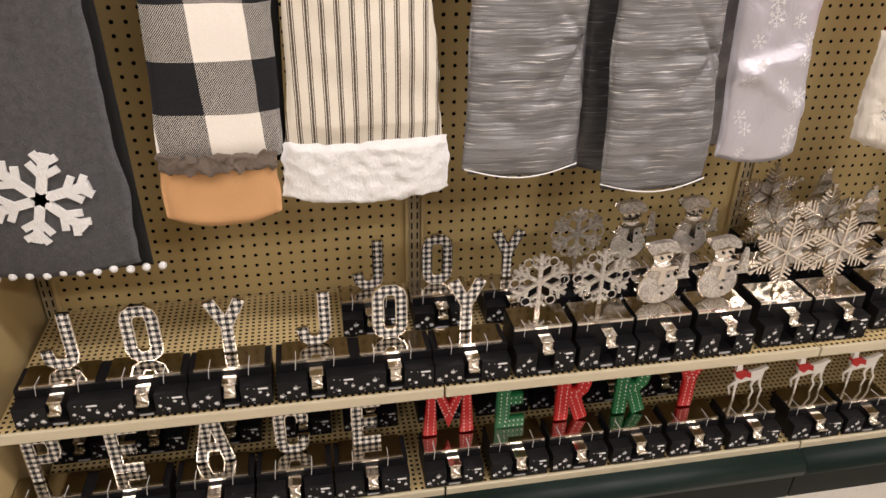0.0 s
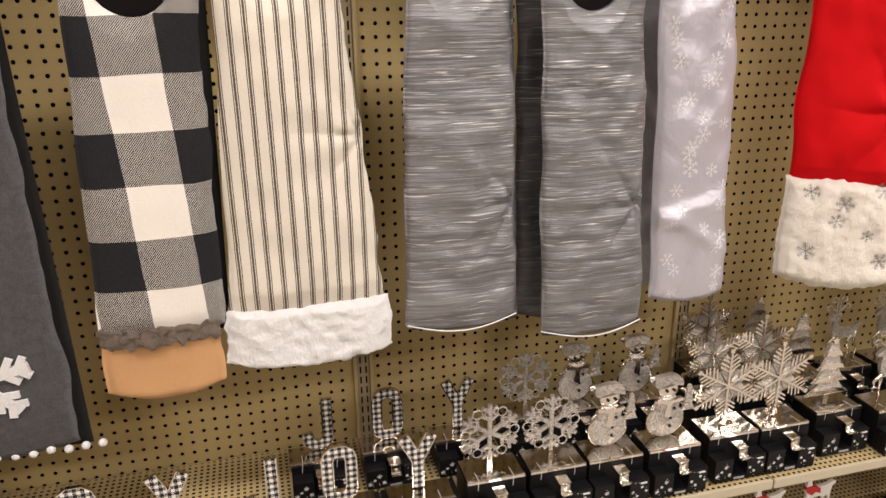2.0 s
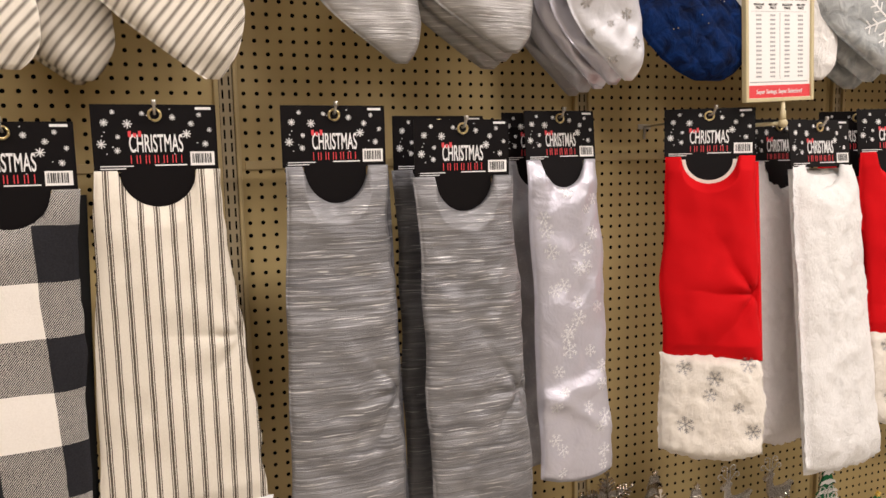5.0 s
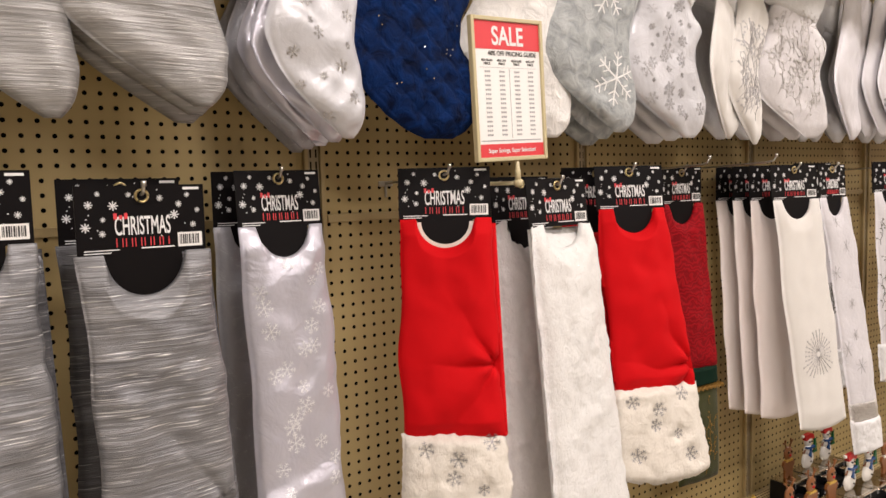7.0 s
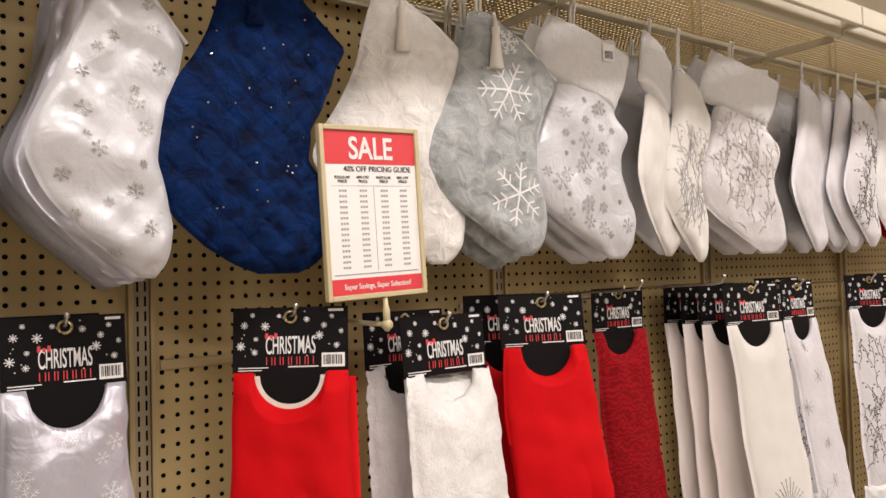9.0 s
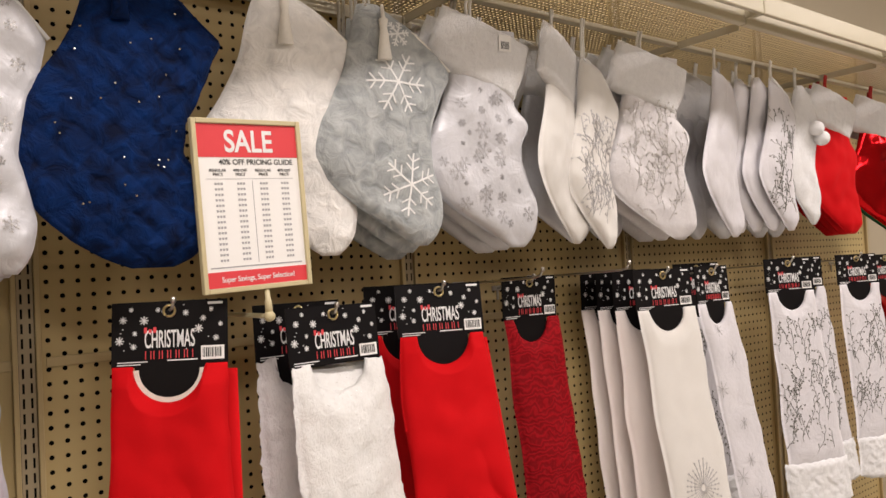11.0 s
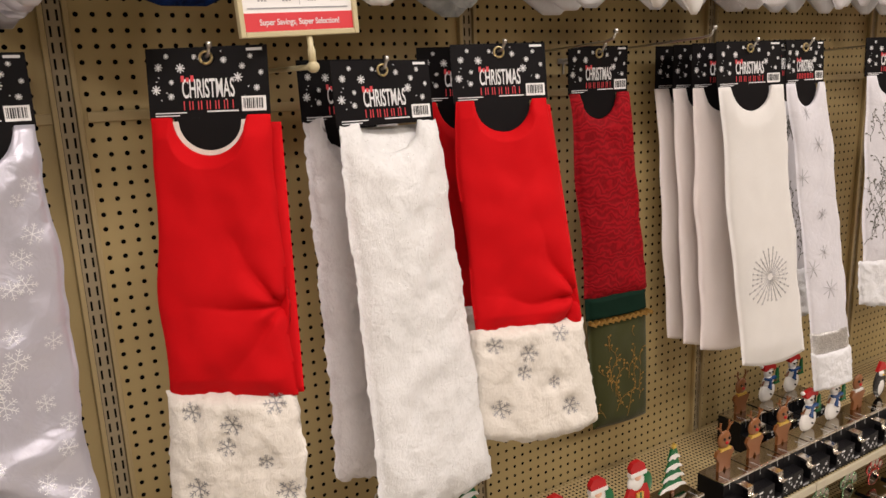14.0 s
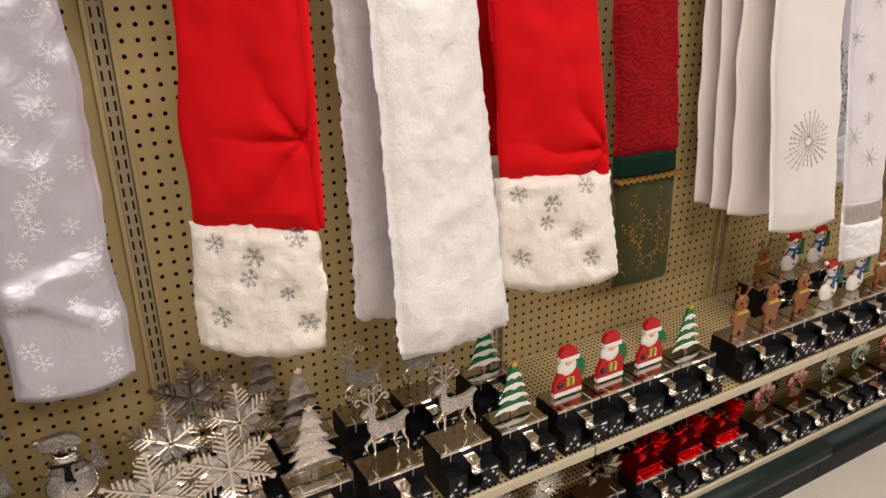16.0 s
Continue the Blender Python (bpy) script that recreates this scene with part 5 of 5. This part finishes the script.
def flake_holder(r=0.062, mat=None, lattice=True):
    t = holder("glittering silver snowflake stocking holder" if lattice else "large mirrored snowflake stocking holder")
    holder_base(t)
    bm = flake(bmesh.new(), 0, r + 0.012, r, -0.004, 0.003, r * 0.12, 6, True, 30)
    if lattice:
        for k in range(12):
            a = radians(30 * k)
            rr = r * (0.62 if k % 2 else 0.80)
            tube(bm, [(rr * math.cos(a) + r * 0.16 * math.cos(b), -0.001, r + 0.012 + rr * math.sin(a) + r * 0.16 * math.sin(b)) for b in np.linspace(0, 2 * math.pi, 9)], 0.0018, 4)
        fig(t, "snowflake", bm, GLITTER)
    else:
        bm.free()
        zc = r + 0.012
        for k in range(6):
            a = radians(60 * k + 30)
            leaf = [(r * q * math.cos(a + o), zc + r * q * math.sin(a + o)) for q, o in ((0.05, 0.0), (0.44, -0.50), (0.70, -0.16), (0.78, 0.0), (0.70, 0.16), (0.44, 0.50))]
            fig(t, "petal", slab(bmesh.new(), leaf, -0.0025, 0.002), GLITTER)
        bm = bmesh.new()
        for k in range(6):
            a = radians(60 * k + 30)
            c, s = math.cos(a), math.sin(a)
            bar(bm, (0, zc), (r * c, zc + r * s), r * 0.055, -0.0085, -0.001)
            for d, ln in ((0.40, 0.34), (0.52, 0.34), (0.66, 0.28), (0.78, 0.20)):
                for sgn in (-1, 1):
                    b = a + sgn * radians(56)
                    p = (r * d * c, zc + r * d * s)
                    bar(bm, p, (p[0] + r * ln * math.cos(b), p[1] + r * ln * math.sin(b)), r * 0.05, -0.0065, 0.0)
            bar(bm, (r * 0.97 * c, zc + r * 0.97 * s), (r * 1.08 * c, zc + r * 1.08 * s), r * 0.12, -0.009, 0.0)
        fig(t, "mirror_ribs", bm, NICKEL)
    fig(t, "stem", boxed(-0.005, 0.005, -0.003, 0.002, -0.001, 0.02), NICKEL)
    return t


def blob(bm, cx, cz, rx, rz, ry, cy=0.0):
    bmesh.ops.create_uvsphere(bm, u_segments=16, v_segments=10, radius=1.0, matrix=Matrix.LocRotScale((cx, cy, cz), None, (rx, ry, rz)))
    return bm


def fir(bm, cx, z0, w, h, y0, y1, tiers=4):
    pts_r, pts_l = [], []
    for k in range(tiers):
        za, zb = z0 + h * k / tiers, z0 + h * (k + 1) / tiers
        wa = w / 2 * (1 - 0.80 * k / tiers)
        pts_r += [(cx + wa, za), (cx + wa * 0.72, za + (zb - za) * 0.35), (cx + wa * 0.45, zb)]
        pts_l += [(cx - wa, za), (cx - wa * 0.72, za + (zb - za) * 0.35), (cx - wa * 0.45, zb)]
    return slab(bm, pts_r + [(cx, z0 + h * 1.02)] + pts_l[::-1], y0, y1)


def snowman_holder(color=False):
    t = holder("painted snowman stocking holder with scarf" if color else "silver glitter snowman stocking holder with hat")
    holder_base(t)
    a, b = (WHITE_ENAMEL, WHITE_ENAMEL) if color else (GLITTER, NICKEL)
    fig(t, "body", blob(bmesh.new(), 0, 0.030, 0.035, 0.031, 0.009), a, smooth=True)
    fig(t, "rim", tube(bmesh.new(), [(x, 0.001, z) for x, z in ellipse(0, 0.030, 0.0355, 0.0315, 20) + [(0.0355, 0.030)]], 0.0022), b, smooth=True)
    fig(t, "chest", blob(bmesh.new(), 0, 0.062, 0.025, 0.020, 0.010), a, smooth=True)
    fig(t, "head", blob(bmesh.new(), 0, 0.092, 0.020, 0.018, 0.009), b, smooth=True)
    fig(t, "hat", slab(bmesh.new(), rounded([(-0.024, 0.100), (0.0, 0.106), (0.023, 0.100), (0.022, 0.113), (0.008, 0.122), (-0.012, 0.122), (-0.030, 0.117)]), -0.009, 0.004), RED_ENAMEL if color else GLITTER)
    fig(t, "pompom", blob(bmesh.new(), -0.033, 0.116, 0.006, 0.006, 0.006), WHITE_ENAMEL if color else NICKEL, smooth=True)
    fig(t, "scarf", slab(bmesh.new(), rounded([(-0.023, 0.080), (0.0, 0.075), (0.023, 0.078), (0.022, 0.071), (0.004, 0.068), (0.004, 0.044), (-0.008, 0.046), (-0.006, 0.068), (-0.022, 0.072)]), -0.0125, -0.004), BLUE_ENAMEL if color else NICKEL)
    for sx in (-1, 1):
        fig(t, "arm", tube(bmesh.new(), [(sx * 0.020, -0.002, 0.068), (sx * 0.032, -0.004, 0.058), (sx * 0.040, -0.004, 0.062)], 0.003), BROWN_ENAMEL if color else NICKEL, smooth=True)
    fig(t, "tree", fir(bmesh.new(), 0.040, 0.048, 0.026, 0.048, -0.006, 0.0, 3), GREEN_ENAMEL if color else GLITTER)
    bm = bmesh.new()
    for px, pz in ((-0.007, 0.094), (0.007, 0.094), (0.010, 0.058), (0.004, 0.040), (0.004, 0.024)):
        flake(bm, px, pz, 0.0024, -0.0125, -0.005, 0.0024, 4, False)
    fig(t, "button_trim", bm, BLACK_ENAMEL)
    return t


def tree_holder(color=False, h=0.125):
    t = holder("green and white enamel fir tree stocking holder" if color else "silver glitter fir tree stocking holder")
    holder_base(t)
    fig(t, "trunk", boxed(-0.005, 0.005, -0.003, 0.002, 0, 0.016), BROWN_ENAMEL if color else NICKEL)
    fig(t, "tree", fir(bmesh.new(), 0, 0.012, 0.092, h - 0.022, -0.004, 0.002), GREEN_ENAMEL if color else GLITTER)
    bm = bmesh.new()
    for k in range(4):
        z, w = 0.012 + (h - 0.022) * k / 4, 0.046 * (1 - 0.8 * k / 4)
        slab(bm, [(-w, z), (-w * 0.5, z + 0.004), (0, z - 0.001), (w * 0.5, z + 0.004), (w, z), (w * 0.78, z + 0.009), (w * 0.3, z + 0.013), (-w * 0.3, z + 0.012), (-w * 0.78, z + 0.009)], -0.0065, -0.0035)
    fig(t, "snow", bm, WHITE_ENAMEL if color else NICKEL)
    bm = slab(bmesh.new(), [((0.009 if k % 2 == 0 else 0.004) * math.cos(radians(90 + 36 * k)), h - 0.004 + (0.009 if k % 2 == 0 else 0.004) * math.sin(radians(90 + 36 * k))) for k in range(10)], -0.005, 0.001)
    fig(t, "star", bm, GOLD if color else NICKEL)
    return t


def rounded(pts, n=4):
    """A closed outline smoothed through its points."""
    out = []
    m = len(pts)
    for i in range(m):
        p0, p1, p2, p3 = (Vector(pts[(i + j - 1) % m]) for j in range(4))
        for k in range(n):
            f = k / n
            q = 0.5 * (2 * p1 + (p2 - p0) * f + (2 * p0 - 5 * p1 + 4 * p2 - p3) * f * f + (3 * p1 - p0 - 3 * p2 + p3) * f ** 3)
            out.append((q.x, q.y))
    return out


def deer_holder(white=False):
    t = holder("white enamel deer stocking holder with red scarf" if white else "silver glitter reindeer stocking holder")
    holder_base(t)
    mt = WHITE_ENAMEL if white else GLITTER
    shape = [(-0.026, 0.060), (-0.016, 0.047), (0.004, 0.050), (0.022, 0.048), (0.031, 0.056), (0.034, 0.070), (0.041, 0.077), (0.034, 0.080), (0.020, 0.074), (0.0, 0.072), (-0.013, 0.077), (-0.017, 0.092), (-0.012, 0.102), (-0.018, 0.106), (-0.028, 0.103), (-0.038, 0.095), (-0.036, 0.090), (-0.027, 0.090), (-0.028, 0.074)]
    fig(t, "body", slab(bmesh.new(), rounded(shape), -0.005, 0.003), mt)
    for leg in (((-0.020, 0.054), (-0.019, 0.028), (-0.017, 0.0)), ((-0.016, 0.052), (-0.034, 0.038), (-0.028, 0.018)), ((0.020, 0.054), (0.014, 0.034), (0.022, 0.018), (0.018, 0.0)), ((0.029, 0.060), (0.032, 0.036), (0.040, 0.020), (0.038, 0.0))):
        fig(t, "leg", tube(bmesh.new(), [(p[0], -0.001, p[1]) for p in leg], [0.0050, 0.0028, 0.0022, 0.0022][:len(leg)]), mt if white else NICKEL, smooth=True)
    for s in (-1, 1):
        base = Vector((-0.020, -0.001, 0.103))
        if white:
            bm = tube(bmesh.new(), [base, base + Vector((s * 0.010, 0, 0.014)), base + Vector((s * 0.006, 0, 0.024))], 0.0018, 5)
        else:
            bm = bmesh.new()
            for rise, reach, rad in ((0.030, 0.012, 0.0085), (0.014, 0.022, 0.0085)):
                hub = base + Vector((s * reach, 0, rise))
                tube(bm, [base, base + Vector((s * 0.004, 0, rise * 0.5))] + [hub + rad * (1 - 0.055 * k) * Vector((-s * math.cos(0.42 * k), 0, math.sin(0.42 * k))) for k in range(15)], 0.0015, 5)
        fig(t, "antler", bm, mt)
    if white:
        fig(t, "scarf", slab(bmesh.new(), [(-0.030, 0.076), (-0.012, 0.078), (0.004, 0.070), (0.006, 0.058), (-0.006, 0.063), (-0.014, 0.056), (-0.026, 0.064)], -0.0075, 0.004), RED_ENAMEL)
    return t


def santa_holder():
    t = holder("painted Santa figure stocking holder with green sack")
    holder_base(t)
    fig(t, "sack", blob(bmesh.new(), 0.026, 0.052, 0.022, 0.030, 0.005), GREEN_ENAMEL, smooth=True)
    fig(t, "robe", slab(bmesh.new(), [(-0.034, 0.006), (0.034, 0.006), (0.036, 0.030), (0.026, 0.058), (-0.024, 0.058), (-0.036, 0.034)], -0.006, 0.003), RED_ENAMEL)
    fig(t, "trim", slab(bmesh.new(), [(-0.035, 0.004), (0.035, 0.004), (0.035, 0.013), (-0.035, 0.013)], -0.0075, 0.0035), WHITE_ENAMEL)
    fig(t, "beard", blob(bmesh.new(), -0.002, 0.066, 0.025, 0.024, 0.009), WHITE_ENAMEL, smooth=True)
    fig(t, "face", blob(bmesh.new(), -0.002, 0.078, 0.013, 0.010, 0.0105), SKIN_ENAMEL, smooth=True)
    fig(t, "hat", slab(bmesh.new(), [(-0.022, 0.090), (0.020, 0.090), (0.016, 0.108), (0.002, 0.118), (-0.018, 0.116), (-0.026, 0.104)], -0.008, 0.003), RED_ENAMEL)
    fig(t, "hat_brim", slab(bmesh.new(), [(-0.025, 0.084), (0.022, 0.084), (0.022, 0.093), (-0.025, 0.093)], -0.0095, 0.003), WHITE_ENAMEL)
    fig(t, "gift", boxed(-0.008, 0.012, -0.012, -0.006, 0.026, 0.044, 0.001), GOLD)
    fig(t, "gift_ribbon", boxed(0.0, 0.004, -0.0128, -0.0118, 0.026, 0.046), GREEN_ENAMEL)
    fig(t, "glove", blob(bmesh.new(), -0.022, 0.030, 0.007, 0.007, 0.006, -0.007), BLACK_ENAMEL, smooth=True)
    fig(t, "boots", boxed(-0.022, 0.022, -0.005, 0.002, -0.001, 0.006, 0.001), BLACK_ENAMEL)
    return t


def brown_holder(ginger=False):
    t = holder("gingerbread man stocking holder" if ginger else "painted brown reindeer stocking holder with yellow collar")
    holder_base(t)
    fig(t, "body", slab(bmesh.new(), [(-0.022, 0.0), (-0.006, 0.0), (0.0, 0.012), (0.006, 0.0), (0.022, 0.0), (0.022, 0.026), (0.034, 0.044), (0.028, 0.056), (0.018, 0.058), (-0.018, 0.058), (-0.028, 0.056), (-0.034, 0.044), (-0.022, 0.026)], -0.005, 0.003), BROWN_ENAMEL)
    fig(t, "head", blob(bmesh.new(), 0, 0.080, 0.024, 0.024, 0.008), BROWN_ENAMEL, smooth=True)
    fig(t, "collar", slab(bmesh.new(), [(-0.020, 0.054), (0.020, 0.054), (0.018, 0.061), (-0.018, 0.061)], -0.0075, 0.003), WHITE_ENAMEL if ginger else GOLD)
    bm = bmesh.new()
    for s in (-1, 1):
        blob(bm, s * 0.009, 0.086, 0.0032, 0.0042, 0.003, -0.008)
    fig(t, "eye_pair", bm, BLACK_ENAMEL, smooth=True)
    fig(t, "nose", blob(bmesh.new(), 0, 0.075, 0.005, 0.0045, 0.004, -0.008), RED_ENAMEL, smooth=True)
    if not ginger:
        for s in (-1, 1):
            bm = tube(bmesh.new(), [(s * 0.010, 0, 0.100), (s * 0.018, 0, 0.114), (s * 0.016, 0, 0.128)], 0.0028)
            tube(bm, [(s * 0.017, 0, 0.112), (s * 0.030, 0, 0.120)], 0.0024)
            fig(t, "antler", bm, BROWN_ENAMEL)
    return t


def penguin_holder():
    t = holder("black and white penguin stocking holder with red hat")
    holder_base(t)
    fig(t, "body", blob(bmesh.new(), 0, 0.045, 0.032, 0.045, 0.008), BLACK_ENAMEL, smooth=True)
    fig(t, "belly", blob(bmesh.new(), 0, 0.038, 0.022, 0.032, 0.010), WHITE_ENAMEL, smooth=True)
    fig(t, "face", blob(bmesh.new(), 0, 0.078, 0.015, 0.011, 0.010), WHITE_ENAMEL, smooth=True)
    fig(t, "beak", blob(bmesh.new(), 0, 0.076, 0.004, 0.004, 0.005, -0.008), GOLD, smooth=True)
    fig(t, "hat", slab(bmesh.new(), [(-0.024, 0.088), (0.024, 0.088), (0.010, 0.112), (-0.006, 0.116)], -0.006, 0.003), RED_ENAMEL)
    return t


def bow_holder(mat, foil):
    t = holder("shiny red foil gift bow stocking holder" if foil else "polished silver gift bow stocking holder")
    holder_base(t, mat=mat)
    if foil:
        fig(t, "gift_box", boxed(-0.042, 0.042, -0.030, 0.034, 0.0, 0.020, 0.003), mat)
    rnd = random.Random(6)
    z0 = 0.070 if foil else 0.066
    for k in range(20):
        a, e = radians(137.5 * k), radians(-20 + 100 * (k / 19))
        d = Vector((math.cos(a) * math.cos(e), -abs(math.sin(a) * math.cos(e)) * 0.6, math.sin(e)))
        ln = rnd.uniform(0.054, 0.070)
        c = Vector((0, -0.012, z0))
        sd = d.orthogonal().normalized() * 0.011
        bm = bmesh.new()
        v = [bm.verts.new(c + q) for q in (d * 0.006, d * ln * 0.6 + sd, d * ln, d * ln * 0.6 - sd, d * ln * 0.6 + d.cross(sd).normalized() * 0.006)]
        for f in ((0, 1, 4), (0, 4, 3), (1, 2, 4), (4, 2, 3), (0, 2, 1), (0, 3, 2)):
            bm.faces.new([v[i] for i in f])
        fig(t, "bow_spike", bm, mat)
    return t


def sunburst_holder():
    t = holder("silver glitter pointed snowburst stocking holder")
    holder_base(t)
    for k in range(24):
        a = radians(15 * k)
        r = 0.054 if k % 2 else 0.044
        p = (r * math.cos(a), 0.062 + r * math.sin(a))
        bm = slab(bmesh.new(), [(0.016 * math.cos(a - 0.25), 0.062 + 0.016 * math.sin(a - 0.25)), p, (0.016 * math.cos(a + 0.25), 0.062 + 0.016 * math.sin(a + 0.25))], -0.003 - 0.0004 * (k % 2), 0.001)
        fig(t, "ray", bm, GLITTER)
    fig(t, "centre", blob(bmesh.new(), 0, 0.062, 0.018, 0.018, 0.006), NICKEL, smooth=True)
    fig(t, "stem", boxed(-0.004, 0.004, -0.002, 0.002, 0, 0.045), NICKEL)
    return t


def paw_holder(rim):
    t = holder("mirrored paw print stocking holder with coloured rim")
    holder_base(t)
    for px, pz, rx, rz in ((0, 0.034, 0.026, 0.024), (-0.028, 0.066, 0.011, 0.014), (-0.010, 0.082, 0.011, 0.015), (0.012, 0.082, 0.011, 0.015), (0.030, 0.066, 0.011, 0.014)):
        fig(t, "pad", slab(bmesh.new(), ellipse(px, pz, rx, rz), -0.004, 0.002), CHROME)
        fig(t, "rim", tube(bmesh.new(), [(x, -0.002, z) for x, z in ellipse(px, pz, rx, rz, 16) + [(px + rx, pz)]], 0.003), rim, smooth=True)
    return t


GREEN_METAL = simple("green_plated", (0.25, 0.42, 0.26), 0.18, 1.0, vary=0.1, scale=40, bump=0.05)
ROSE_METAL = simple("red_plated", (0.55, 0.10, 0.09), 0.18, 1.0, vary=0.1, scale=40, bump=0.05)
MAKE = {}
CARTONS = {0.118: carton(0.118), 0.140: carton(0.146, h=0.044, top=LOW - 0.0045, back=-0.026), 0.119: carton(0.119, h=0.044, top=LOW - 0.0045, back=-0.026)}
LOW_KINDS = {"fawn", "burst", "silverbow", "redbow", "paw", "greenpaw"}


def gingham(ch):
    return lambda: letter_holder(ch, GINGHAM, NICKEL, "black and white gingham letter %s stocking holder" % ch)


def painted(ch, mat, word):
    return lambda: letter_holder(ch, mat, mat, "%s enamel letter %s stocking holder with dots" % (word, ch), 0.146, True)


for ch in "JOYPEAC":
    MAKE["g" + ch] = gingham(ch)
for ch in "MR":
    MAKE["r" + ch] = painted(ch, RED_ENAMEL, "red")
MAKE["rY"] = painted("Y", RED_ENAMEL, "red")
MAKE["nE"] = painted("E", GREEN_ENAMEL, "green")
MAKE["nR"] = painted("R", GREEN_ENAMEL, "green")
MAKE.update(flake=flake_holder, big=lambda: flake_holder(0.080, None, False), snowman=lambda: grown(snowman_holder(), 1.18), tree=lambda: grown(tree_holder(), 1.22), deer=lambda: grown(deer_holder(), 1.22), fawn=lambda: grown(deer_holder(True), 1.12), firtree=lambda: tree_holder(True), santa=lambda: grown(santa_holder(), 1.06),
            rein=brown_holder, frosty=lambda: snowman_holder(True), ginger=lambda: brown_holder(True), penguin=penguin_holder, burst=sunburst_holder, silverbow=lambda: bow_holder(CHROME, False), redbow=lambda: bow_holder(RED_FOIL, True),
            paw=lambda: paw_holder(ROSE_METAL), greenpaw=lambda: paw_holder(GREEN_METAL))
PROTO = {}


def shelve(kind, x, back, z, wide=0.118, boxed_in=True):
    m = pose(x, back, z)
    low = kind in LOW_KINDS or kind[1:].isupper()
    FOOT["height"] = LOW if low else 0.090
    wide = 0.119 if low and wide == 0.118 else wide
    if kind not in PROTO:
        PROTO[kind] = MAKE[kind]()
        PROTO[kind].matrix_basis = m
    else:
        copy_thing(PROTO[kind], m)
    if boxed_in:
        used = CARTONS[wide].get("used", 0)
        if used:
            copy_thing(CARTONS[wide], m)
        else:
            CARTONS[wide].matrix_basis = m
            CARTONS[wide]["used"] = 1


FRONT, REAR = -0.264, -0.085
S, D = SHELF_Z + 0.0045, DECK_Z + 0.0045
for kind, x in (("gJ", -0.715), ("gO", -0.572), ("gY", -0.424), ("gJ", -0.270), ("gO", -0.126), ("gY", 0.022)):
    shelve(kind, x, FRONT, S, 0.140)
for kind, x in (("flake", 0.165), ("flake", 0.292), ("snowman", 0.415), ("snowman", 0.545), ("deer", 1.100), ("deer", 1.252), ("firtree", 1.392), ("santa", 1.534), ("santa", 1.654),
                ("santa", 1.774), ("firtree", 1.893), ("rein", 2.078), ("rein", 2.196), ("rein", 2.314), ("frosty", 2.432), ("frosty", 2.550), ("ginger", 2.668), ("penguin", 2.786), ("ginger", 2.904), ("penguin", 3.022), ("ginger", 3.14), ("penguin", 3.258), ("santa", 3.376), ("santa", 3.494)):
    shelve(kind, x, FRONT, S)
for kind, x in (("gJ", -0.152), ("gO", -0.004), ("gY", 0.150), ("flake", 0.305), ("snowman", 0.425), ("snowman", 0.572), ("deer", 1.130), ("deer", 1.265), ("firtree", 1.435), ("rein", 2.385), ("frosty", 2.510), ("frosty", 2.630)):
    shelve(kind, x, REAR, S, 0.118)
for kind, x, back in (("big", 0.688, FRONT + 0.010), ("big", 0.812, FRONT + 0.010), ("big", 0.738, -0.130), ("big", 0.862, -0.130), ("big", 0.802, -0.006), ("tree", 0.965, FRONT + 0.030)):
    shelve(kind, x, back, S)
for x, back in ((0.990, -0.105), (0.945, -0.004)):
    shelve("tree", x, back, S)
DF = -0.298
for kind, x in (("gP", -0.780), ("gE", -0.635), ("gA", -0.478), ("gC", -0.328), ("gE", -0.178), ("rM", -0.014), ("nE", 0.122)):
    shelve(kind, x, DF, D, 0.140 if kind[0] == "g" else 0.118)
for kind, x in (("rR", 0.250), ("nR", 0.380), ("rY", 0.510), ("fawn", 0.645), ("fawn", 0.795), ("fawn", 0.925), ("burst", 1.20), ("burst", 1.335), ("burst", 1.465), ("silverbow", 1.605), ("redbow", 1.755), ("redbow", 1.888), ("redbow", 2.02),
                ("paw", 2.18), ("paw", 2.315), ("greenpaw", 2.455), ("greenpaw", 2.595), ("paw", 2.73), ("greenpaw", 2.87), ("paw", 3.01)):
    shelve(kind, x, DF, D)
for kind, x in (("gP", -0.760), ("gE", -0.615), ("gA", -0.460), ("gC", -0.310), ("gE", -0.165), ("rM", 0.0), ("nE", 0.135), ("rR", 0.262), ("nR", 0.392), ("rY", 0.522), ("redbow", 1.79), ("redbow", 1.925), ("redbow", 2.06), ("paw", 2.22), ("paw", 2.355)):
    shelve(kind, x, -0.11, D)
